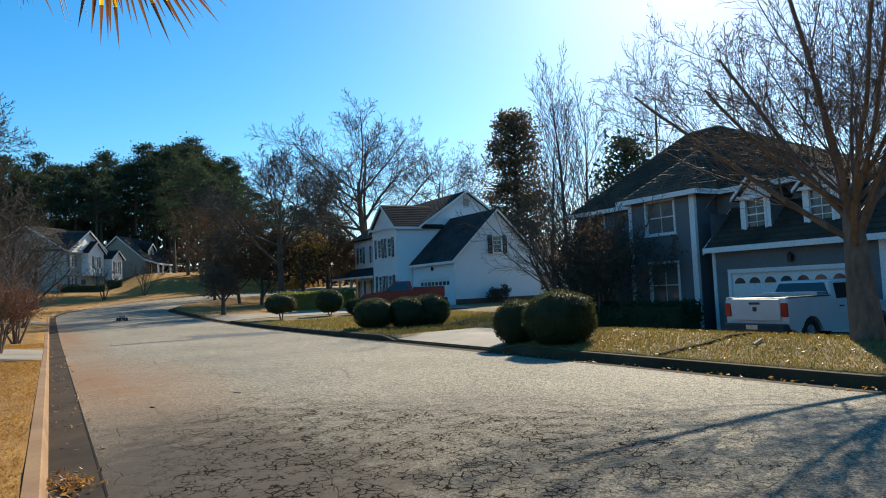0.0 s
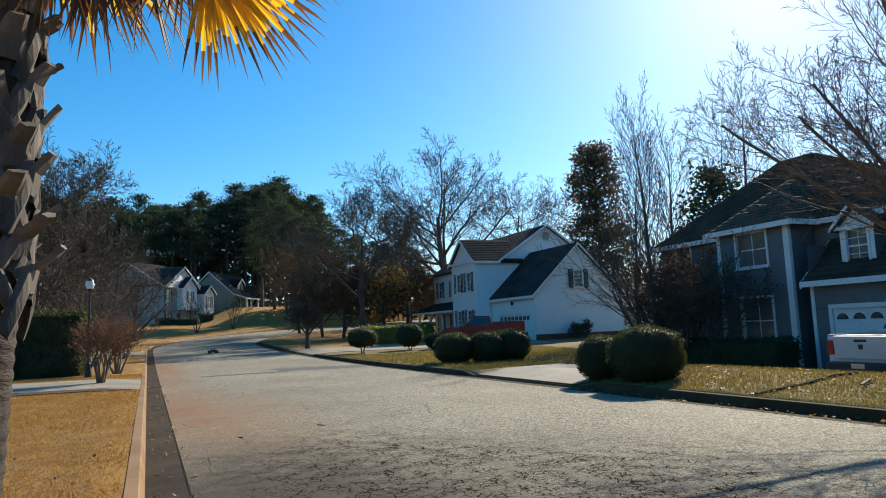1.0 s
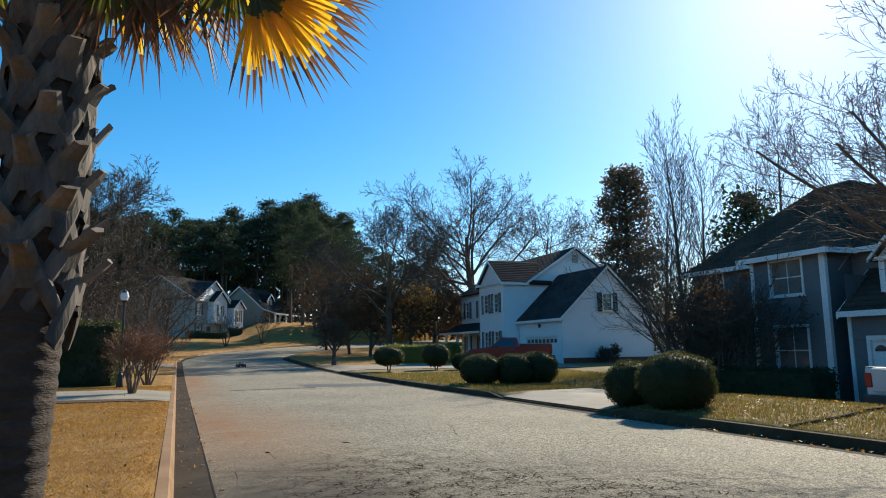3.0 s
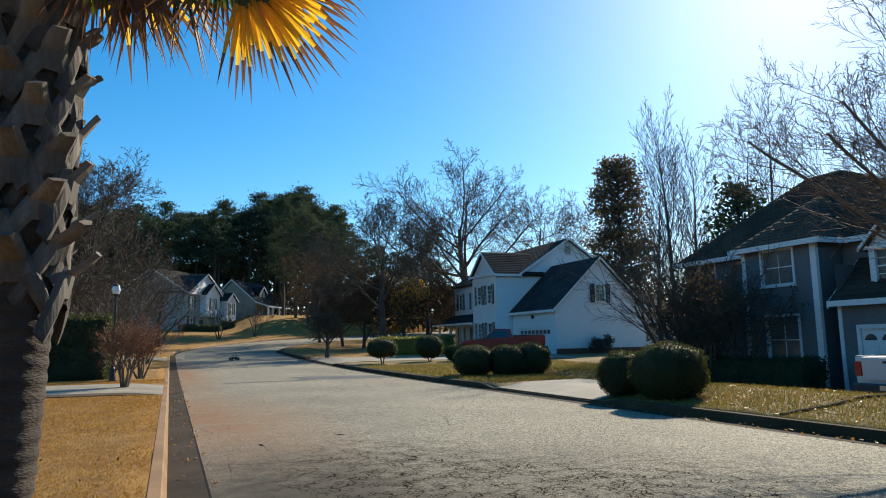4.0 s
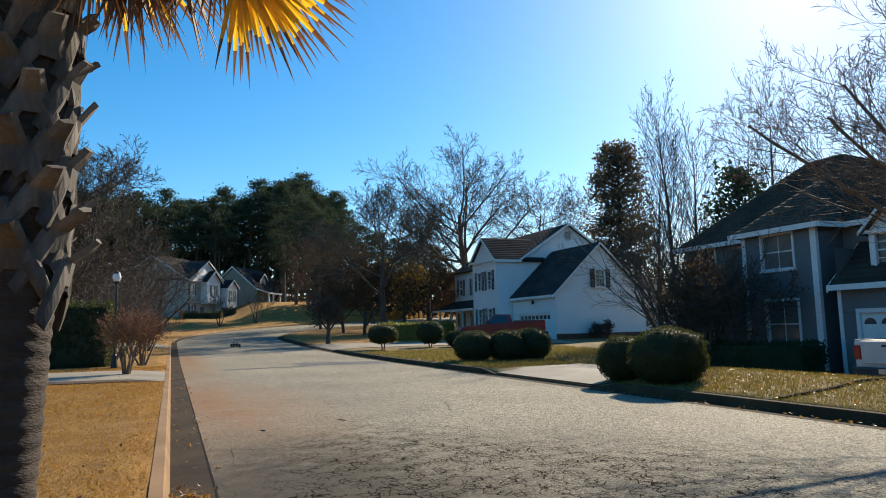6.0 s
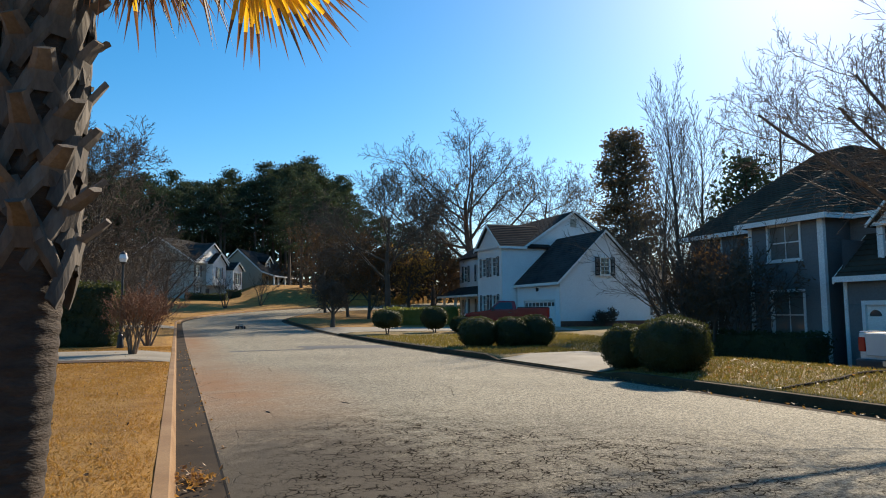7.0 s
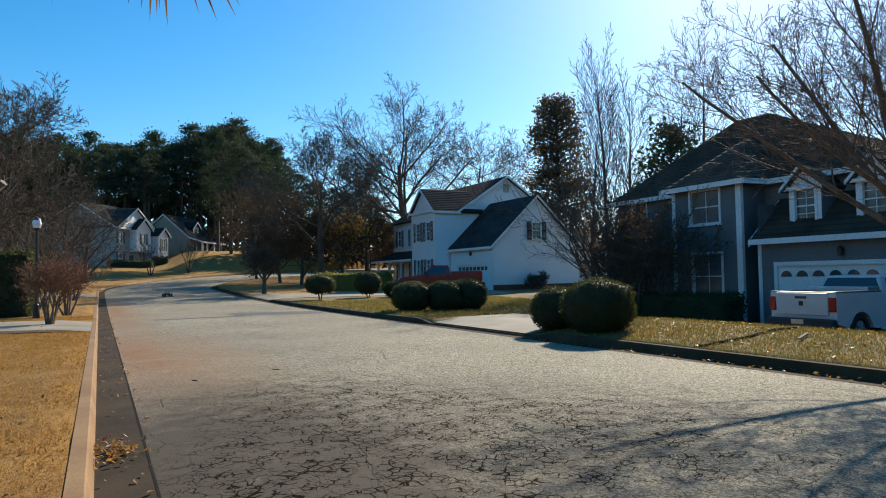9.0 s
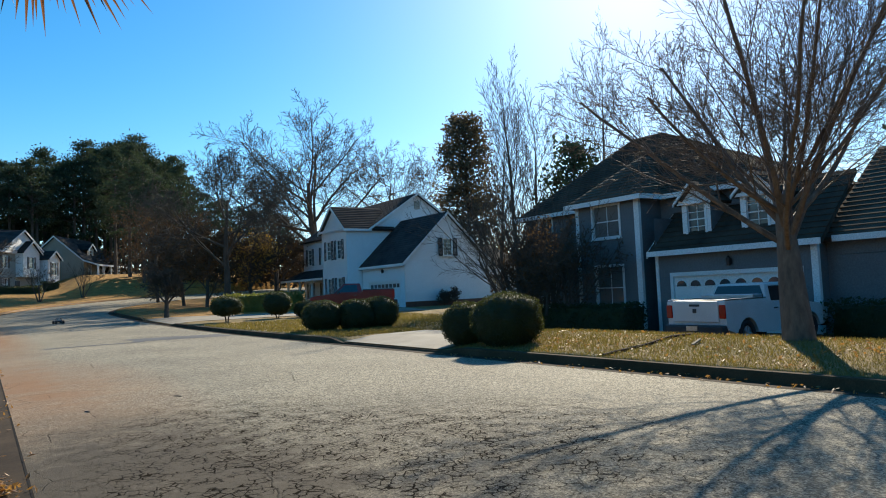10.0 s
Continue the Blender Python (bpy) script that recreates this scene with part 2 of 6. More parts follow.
def box(bm, x0, x1, y0, y1, z0, z1, bevel=0.0):
    vs = [bm.verts.new((x, y, z)) for z in (z0, z1) for x, y in ((x0, y0), (x1, y0), (x1, y1), (x0, y1))]
    fs = [bm.faces.new([vs[i] for i in f]) for f in ((3, 2, 1, 0), (4, 5, 6, 7), (0, 1, 5, 4), (1, 2, 6, 5), (2, 3, 7, 6), (3, 0, 4, 7))]
    if bevel:
        bmesh.ops.bevel(bm, geom=list({e for f in fs for e in f.edges}), offset=bevel, segments=2, affect="EDGES", profile=0.5)
    return vs


def boxes(*rows, bevel=0.0):
    bm = bmesh.new()
    for r in rows:
        box(bm, *r, bevel=bevel)
    return bm


def slab(bm, pts, thick):
    """A flat polygon made solid along its normal."""
    p = [Vector(q) for q in pts]
    n = (p[1] - p[0]).cross(p[-1] - p[0]).normalized()
    a = [bm.verts.new(q) for q in p]
    b = [bm.verts.new(q - n * thick) for q in p]
    bm.faces.new(a)
    bm.faces.new(b[::-1])
    for i in range(len(p)):
        j = (i + 1) % len(p)
        bm.faces.new((a[j], a[i], b[i], b[j]))
    return bm


def tube(bm, pts, radii, sides=8, cap=True):
    rings = []
    for i, p in enumerate(pts):
        p = Vector(p)
        d = (Vector(pts[min(i + 1, len(pts) - 1)]) - Vector(pts[max(i - 1, 0)])).normalized()
        u = d.orthogonal().normalized()
        if i and abs(d.dot(last)) > -1:
            u = (last_u - d * last_u.dot(d)).normalized()
        v = d.cross(u)
        last, last_u = d, u
        rings.append([bm.verts.new(p + (u * math.cos(a) + v * math.sin(a)) * radii[i]) for a in [2 * math.pi * k / sides for k in range(sides)]])
    for a, b in zip(rings, rings[1:]):
        for k in range(sides):
            bm.faces.new((a[k], a[(k + 1) % sides], b[(k + 1) % sides], b[k]))
    if cap:
        bm.faces.new(rings[0][::-1])
        bm.faces.new(rings[-1])
    return bm


# ---- ground, road and kerbs ----
DRIVES = {"l": [(21.5, 27.5), (52.0, 56.5)], "r": [(13.6, 18.9), (41.5, 49.5)]}
ROAD_W, BEND_Y, BEND_R, BEND_A = 9.2, 60.0, 36.0, radians(62)


def road_z(y):
    k = max(0.0, min(y, 100.0) - 25.0)
    return 0.0005 * k * k + 0.05 * max(0.0, min(y, 140) - 100.0)


def road_point(s, u):
    """A place s metres along the left kerb and u metres to its right."""
    if s < BEND_Y:
        return u, s
    a = min((s - BEND_Y) / BEND_R, BEND_A)
    x, y = BEND_R - (BEND_R - u) * math.cos(a), BEND_Y + (BEND_R - u) * math.sin(a)
    rest = s - BEND_Y - BEND_R * BEND_A
    if rest > 0:
        x, y = x + rest * math.sin(a), y + rest * math.cos(a)
    return x, y


def road_u(x, y):
    """How far to the right of the left kerb a place lies."""
    if y < BEND_Y:
        return x
    a = math.atan2(y - BEND_Y, BEND_R - x)
    if a < BEND_A:
        return BEND_R - math.hypot(BEND_R - x, y - BEND_Y)
    ox, oy = road_point(BEND_Y + BEND_R * BEND_A, 0)
    return (x - ox) * math.cos(BEND_A) - (y - oy) * math.sin(BEND_A)


def smooth(a, b, v):
    t = min(1.0, max(0.0, (v - a) / (b - a)))
    return t * t * (3 - 2 * t)


def lawn_z(x, y):
    u = road_u(x, y)
    z = road_z(y) + 0.15
    if u > ROAD_W:
        z += 0.17 * smooth(9.3, 12.2, x) * (1 - smooth(12.8, 15.5, y)) - 0.75 * smooth(12.6, 14.8, x) * (1 - smooth(18.5, 25, y))
        z += -0.12 * smooth(14, 24, x) * smooth(13, 20, y) * (1 - smooth(30, 38, y))
        z += 2.5 * smooth(70, 110, y) * smooth(12, 30, u)
    else:
        z += 0.1 * smooth(0, 25, -u) + 0.5 * smooth(3, 16, -u) * smooth(78, 100, y) + 1.9 * smooth(6.5, 13, x) * smooth(88, 104, y) + 0.6 * smooth(30, 60, -u)
    for side, e in (("l", -u), ("r", u - ROAD_W)):
        if 0 < e < 1.5:
            for a, b in DRIVES[side]:
                z -= 0.115 * smooth(a - 1.0, a, y) * (1 - smooth(b, b + 1.0, y)) * (1 - smooth(0.15, 1.4, e))
    return z


def ground_z(x, y):
    u = road_u(x, y)
    if -0.13 < u < ROAD_W + 0.13:
        return road_z(y) - 0.25
    return lawn_z(x, y) + 0.02 * noise.noise((x * 0.7, y * 0.7, 0))


def axis(parts):
    out = []
    for a, b, n in parts:
        out += [a + (b - a) * i / n for i in range(n)]
    return out + [parts[-1][1]]


gx = axis([(-2500, -120, 10), (-120, -20, 25), (-20, -0.16, 40), (-0.16, -0.11, 1), (-0.11, 9.31, 8), (9.31, 9.36, 1), (9.36, 40, 62), (40, 120, 20), (120, 2500, 10)])
gy = axis([(-2500, -60, 8), (-60, 0, 20), (0, 60, 90), (60, 120, 120), (120, 200, 16), (200, 3000, 10)])
verts = [(x, y, ground_z(x, y)) for y in gy for x in gx]
nx = len(gx)
faces = [(j * nx + i, j * nx + i + 1, (j + 1) * nx + i + 1, (j + 1) * nx + i) for j in range(len(gy) - 1) for i in range(nx - 1)]
ground = part("ground", (verts, faces), [STRAW, TURF, WOODFLOOR], smooth=True)
tagged(ground, "dormant straw-coloured and patchy green winter lawns", "ground", kind="structure")
for f in ground.data.polygons:
    c = f.center
    u = road_u(c.x, c.y)
    f.material_index = 2 if (c.y > 118 or abs(c.x) > 75 or c.y < -40) else (1 if u > 4 and c.y < 44 else 0)


def ribbon(u0, u1, s_list, lift, nu=1, crown=0.0):
    vs, fs = [], []
    for s in s_list:
        for k in range(nu + 1):
            u = u0 + (u1 - u0) * k / nu
            x, y = road_point(s, u)
            w = 1 - (2 * (u / ROAD_W) - 1) ** 2
            vs.append((x, y, road_z(y) + lift + crown * w))
    n = nu + 1
    for j in range(len(s_list) - 1):
        for k in range(nu):
            a = j * n + k
            fs.append((a, a + 1, a + n + 1, a + n))
    return vs, fs


S = axis([(-40, 60, 100), (60, 100, 60), (100, 170, 20)])
tagged(part("road", ribbon(0.42, ROAD_W - 0.42, S, 0.0, 8, 0.05), ASPHALT, smooth=True), "worn grey asphalt street with crazed cracks and clay stains", "road", kind="structure")

tagged(part("joint", ribbon(0.412, 0.432, S, 0.014), material("tar", (0.012, 0.011, 0.010), (0.025, 0.022, 0.02), 2, 40, 0.95, 0.3, 0.004, spec=0.1), None), "dark tar joint between gutter and asphalt", "joint", kind="structure")


def kerb_height(side, s):
    h = 0.15
    for a, b in DRIVES[side]:
        h = min(h, 0.15 - 0.12 * smooth(a - 1.0, a, s) * (1 - smooth(b, b + 1.0, s)))
    return h


def kerb(side, mat, label):
    sign, base = (-1, 0.0) if side == "l" else (1, ROAD_W)
    prof = lambda h: [(-0.42 * 1, 0.012), (-0.02, -0.012), (0.02, h - 0.02), (0.035, h), (0.15, h + 0.004), (0.16, -0.3)]
    vs, fs = [], []
    S2 = sorted(set(S) | {a + d for a, b in DRIVES[side] for d in (-1, -0.5, 0)} | {b + d for a, b in DRIVES[side] for d in (0, 0.5, 1)})
    for s in S2:
        for du, z in prof(kerb_height(side, s)):
            x, y = road_point(s, base + sign * du)
            vs.append((x, y, road_z(y) + z))
    n = 6
    for j in range(len(S2) - 1):
        for k in range(n - 1):
            a = j * n + k
            fs.append((a, a + 1, a + n + 1, a + n))
    ob = part("kerb", (vs, fs), [GUTTER, mat])
    for i, f in enumerate(ob.data.polygons):
        f.material_index = 0 if i % (n - 1) == 0 else 1
    return tagged(ob, label, "kerb", kind="structure")


kerb("l", KERB, "clay-stained concrete kerb and gutter beside straw lawn")
# this kerb's face turns from the sun; its shade is put into the colour
kerb("r", CONCRETE_SHADED, "concrete kerb and gutter along the far lawn, coloured dark as in shade")


def drive(name, pts, label, mat=CONCRETE, lift=0.03):
    """A slab of concrete over the lawn, between two edges of equal length."""
    vs, fs = [], []
    n = 14
    rows = len(pts)
    for (x0, y0), (x1, y1) in pts:
        for k in range(n + 1):
            x, y = x0 + (x1 - x0) * k / n, y0 + (y1 - y0) * k / n
            vs.append((x, y, lawn_z(x, y) + lift))
    for j in range(rows - 1):
        for k in range(n):
            a = j * (n + 1) + k
            fs.append((a, a + 1, a + n + 2, a + n + 1))
    return tagged(part(name, (vs, fs), mat, smooth=True), label, "driveway", kind="structure")


def steps(a, b, n):
    return [((a[0][0] + (b[0][0] - a[0][0]) * i / n, a[0][1] + (b[0][1] - a[0][1]) * i / n), (a[1][0] + (b[1][0] - a[1][0]) * i / n, a[1][1] + (b[1][1] - a[1][1]) * i / n)) for i in range(n + 1)]


drive("driveway", steps(((9.3, 13.6), (9.3, 18.9)), ((13.0, 13.9), (12.6, 19.4)), 6)[:-1] + steps(((13.0, 13.9), (12.6, 19.4)), ((15.5, 13.2), (17.6, 18.0)), 5)[:-1] + steps(((15.5, 13.2), (17.6, 18.0)), ((16.2, 12.4), (20.4, 12.6)), 5), "pale concrete driveway curving to the blue house garage")
drive("driveway", steps(((-0.16, 22.0), (-0.16, 27.2)), ((-16, 22.0), (-16, 27.2)), 16), "pale concrete driveway crossing the straw lawn")
drive("driveway", steps(((9.35, 41.5), (9.35, 49.5)), ((16, 40.8), (16, 47)), 8)[:-1] + steps(((16, 40.8), (16, 47)), ((24.8, 37.8), (22, 45.5)), 8)[:-1] + steps(((24.8, 37.8), (22, 45.5)), ((26.9, 45.2), (26.9, 50.6)), 6), "pale concrete driveway to the white house garage")
drive("driveway", steps(((-0.16, 52.3), (-0.16, 56.2)), ((-14, 52.3), (-14, 56.2)), 12), "narrow pale concrete driveway")
# the pad's dark colour stands in for the shade by the house
drive("driveway", steps(((14.0, -8.0), (14.0, 12.4)), ((22.2, -8.0), (22.2, 17.0)), 12), "concrete parking pad before the blue house garage, coloured dark as in shade", CONCRETE_SHADED, 0.02)


# ---- houses ----
def lap(bm, bl, br, tr, tl, course, lip):
    """Lapped courses (shingles, clapboards) over a four-cornered plane, each with its lower edge proud."""
    bl, br, tr, tl = (Vector(p) for p in (bl, br, tr, tl))
    nrm = (br - bl).cross(tl - bl)
    if nrm.length < 1e-6:
        nrm = (br - bl).cross(tr - bl)
    nrm.normalize()
    n = max(1, round(max((tl - bl).length, (tr - br).length) / course))
    w = [bm.verts.new(bl), bm.verts.new(br)]
    for i in range(n):
        a, b = i / n, (i + 1) / n
        v = [bm.verts.new(bl.lerp(tl, a) + nrm * lip), bm.verts.new(br.lerp(tr, a) + nrm * lip)]
        u, k = br.lerp(tr, b), bl.lerp(tl, b)
        top = [bm.verts.new(u), bm.verts.new(k)] if (u - k).length > 1e-4 else [bm.verts.new(u)]
        bm.faces.new(v + top)
        bm.faces.new((w[0], w[1], v[1], v[0]))
        w = top[::-1]
    return bm


class Face:
    """One upright side of a house: a start, the way along it and the way out of it."""

    def __init__(self, house, start, along, out):
        self.house, self.o, self.d, self.n = house, Vector((*start, 0)), Vector((*along, 0)), Vector((*out, 0))

    def p(self, a, off, z):
        return self.o + self.d * a + self.n * off + Vector((0, 0, z))

    def block(self, bm, a0, a1, f0, f1, z0, z1):
        c = [self.p(a, f, z) for z in (z0, z1) for a, f in ((a0, f0), (a1, f0), (a1, f1), (a0, f1))]
        vs = [bm.verts.new(q) for q in c]
        for f in ((3, 2, 1, 0), (4, 5, 6, 7), (0, 1, 5, 4), (1, 2, 6, 5), (2, 3, 7, 6), (3, 0, 4, 7)):
            bm.faces.new([vs[i] for i in f])
        return bm

    def wall(self, length, z0, z1, mat, holes=(), course=0.16, gable=0.0, peak=0.5, label=""):
        """Clapboards with openings through them and a thickness behind; gable is the rise of its triangle."""
        bm = bmesh.new()
        zs = sorted({round(z0 + (z1 - z0) * i / max(1, round((z1 - z0) / course)), 4) for i in range(max(1, round((z1 - z0) / course)) + 1)} | {z for h in holes for z in h[2:4] if z0 < z < z1})
        for a, b in zip(zs, zs[1:]):
            cuts = [(h[0], h[1]) for h in holes if h[2] < (a + b) / 2 < h[3]]
            pos = 0.0
            for c0, c1 in sorted(cuts) + [(length, length)]:
                if c0 - pos > 0.01:
                    v = [bm.verts.new(q) for q in (self.p(pos, 0.02, a), self.p(c0, 0.02, a), self.p(c0, 0.004, b), self.p(pos, 0.004, b), self.p(pos, 0.004, a), self.p(c0, 0.004, a))]
                    bm.faces.new(v[:4])
                    bm.faces.new((v[4], v[5], v[1], v[0]))
                pos = c1
        bmesh.ops.remove_doubles(bm, verts=bm.verts, dist=0.0005)
        if gable:
            lap(bm, self.p(0, 0, z1), self.p(length, 0, z1), self.p(length * peak, 0, z1 + gable), self.p(length * peak, 0, z1 + gable), course, 0.02)
        return put(part("wall", bm, mat, None, label), self.house)

    def trim(self, name, rows, mat=None, label=""):
        bm = bmesh.new()
        for r in rows:
            self.block(bm, *r)
        return put(part(name, bm, mat or WHITE_TRIM, None, label), self.house)

    def window(self, a0, a1, z0, z1, cols=2, rows=4, shutters=0.0, label="", blind=False):
        w = 0.09
        win = put(part("window", self.frame_bm(a0, a1, z0, z1, w), WHITE_TRIM, None, label), self.house)
        inner = (a0, a1, z0, z1)
        bm = bmesh.new()
        self.block(bm, a0, a1, -0.10, -0.085, z0, z1)
        pane = put(part("pane", bm, BLIND if blind else PANE, None, "glass with pale blinds behind it" if blind else ""), self.house)
        bm = bmesh.new()
        mid = (z0 + z1) / 2
        self.block(bm, a0, a1, -0.084, -0.045, mid - 0.025, mid + 0.025)
        for i in range(1, cols):
            a = a0 + (a1 - a0) * i / cols
            self.block(bm, a - 0.013, a + 0.013, -0.084, -0.06, z0, z1)
        for i in range(1, rows):
            z = z0 + (z1 - z0) * i / rows
            self.block(bm, a0, a1, -0.084, -0.06, z - 0.013, z + 0.013)
        bars = put(part("muntins", bm, WHITE_TRIM), self.house)
        bm = bmesh.new()
        self.block(bm, a0 - w - 0.04, a1 + w + 0.04, 0.0, 0.09, z0 - w - 0.05, z0 - w)
        sill = put(part("sill", bm, WHITE_TRIM), self.house)
        kids = [pane, bars, sill]
        if shutters:
            for s0 in (a0 - w - 0.02 - shutters, a1 + w + 0.02):
                bm = bmesh.new()
                self.block(bm, s0, s0 + 0.06, 0.02, 0.06, z0 - w, z1 + w)
                self.block(bm, s0 + shutters - 0.06, s0 + shutters, 0.02, 0.06, z0 - w, z1 + w)
                for zz in (z0 - w, mid - 0.04, z1 + w - 0.08):
                    self.block(bm, s0 + 0.06, s0 + shutters - 0.06, 0.02, 0.06, zz, zz + 0.08)
                n = 14
                for i in range(n):
                    zz = z0 - w + 0.08 + (z1 - z0 + 2 * w - 0.16) * i / n
                    self.block(bm, s0 + 0.06, s0 + shutters - 0.06, 0.022, 0.048, zz, zz + 0.06)
                kids.append(put(part("shutter", bm, SHUTTER, None, "black louvred shutter"), self.house))
        for k in kids:
            k.parent = win
            k.matrix_parent_inverse = Matrix()
            k.matrix_basis = Matrix()
        return win

    def frame_bm(self, a0, a1, z0, z1, w):
        bm = bmesh.new()
        for r in ((a0 - w, a0, -0.14, 0.05, z0 - w, z1 + w), (a1, a1 + w, -0.14, 0.05, z0 - w, z1 + w), (a0, a1, -0.14, 0.05, z0 - w, z0), (a0, a1, -0.14, 0.055, z1, z1 + w)):
            self.block(bm, *r)
        return bm

    def garage_door(self, a0, a1, z0, z1, cols, lights):
        door = put(part("garage_door", self.door_bm(a0, a1, z0, z1), WHITE_TRIM, None, "white panelled double garage door"), self.house)
        h = (z1 - z0) / 4
        kids = []
        for r in range(4):
            for c in range(cols):
                x0, x1 = a0 + (a1 - a0) * c / cols + 0.05, a0 + (a1 - a0) * (c + 1) / cols - 0.05
                if r == 3:
                    if x1 - x0 < 0.1:
                        continue
                    bm = bmesh.new()
                    m, rad = (x0 + x1) / 2, (x1 - x0) / 2 * 0.85
                    pts = [(m + rad * math.cos(t), z0 + 3 * h + h * 0.25 + rad * (1.0 if lights == "arch" else 0.8) * math.sin(t)) for t in [math.pi * i / 8 for i in range(9)]] if lights == "arch" else [(x1 - 0.03, z0 + 3.25 * h), (x1 - 0.03, z0 + 3.75 * h), (x0 + 0.03, z0 + 3.75 * h), (x0 + 0.03, z0 + 3.25 * h)]
                    front = [bm.verts.new(self.p(a, -0.045, z)) for a, z in pts]
                    back = [bm.verts.new(self.p(a, -0.07, z)) for a, z in pts]
                    bm.faces.new(front)
                    bm.faces.new(back[::-1])
                    for i in range(len(front)):
                        j = (i + 1) % len(front)
                        bm.faces.new((front[i], front[j], back[j], back[i]))
                    kids.append(put(part("pane", bm, PANE, None, "small dark door light"), self.house))
                else:
                    bm = bmesh.new()
                    self.block(bm, x0, x1, -0.062, -0.042, z0 + r * h + 0.06, z0 + (r + 1) * h - 0.06)
                    kids.append(put(part("panel", bm, WHITE_TRIM), self.house))
        for k in kids:
            k.parent = door
            k.matrix_parent_inverse = Matrix()
            k.matrix_basis = Matrix()
        return door

    def door_bm(self, a0, a1, z0, z1):
        bm = bmesh.new()
        self.block(bm, a0, a1, -0.11, -0.06, z0, z1)
        for r in ((a0 - 0.13, a0, -0.14, 0.04, z0, z1 + 0.15), (a1, a1 + 0.13, -0.14, 0.04, z0, z1 + 0.15), (a0, a1, -0.14, 0.045, z1, z1 + 0.15)):
            self.block(bm, *r)
        return bm


def roof(house, planes, mat, thick=0.14, label="", course=0.3):
    for p in planes:
        bm = bmesh.new()
        c = list(p) if len(p) == 4 else [p[0], p[1], p[2], p[2]]
        lap(bm, *c, course, 0.03)
        slab(bm, [Vector(q) - Vector((0, 0, 0.02)) for q in p], thick)
        put(part("roof", bm, mat, None, label), house)


def rake(house, rows, mat=None, size=0.2, name="fascia"):
    """White boards along eaves and rakes, each between two points."""
    for a, b in rows:
        a, b = Vector(a), Vector(b)
        d = (b - a).normalized()
        side = d.cross(Vector((0, 0, 1))).normalized() * 0.03
        bm = bmesh.new()
        up = Vector((0, 0, size))
        vs = [bm.verts.new(q) for q in (a - side - up, b - side - up, b + side - up, a + side - up, a - side, b - side, b + side, a + side)]
        for f in ((3, 2, 1, 0), (4, 5, 6, 7), (0, 1, 5, 4), (1, 2, 6, 5), (2, 3, 7, 6), (3, 0, 4, 7)):
            bm.faces.new([vs[i] for i in f])
        put(part(name, bm, mat or WHITE_TRIM), house)


def wall_lamp(house, x, y, z, nx=-1, ny=0):
    bm = boxes((x + nx * 0.06 - 0.05, x + nx * 0.06 + 0.05, y - 0.06, y + 0.06, z - 0.1, z + 0.1))
    tube(bm, [(x + nx * 0.14, y, z - 0.15), (x + nx * 0.14, y, z + 0.1), (x + nx * 0.14, y, z + 0.2)], [0.07, 0.1, 0.02], 6)
    put(part("wall_lamp", bm, BLACK_METAL, None, "black lantern over the garage door"), house)


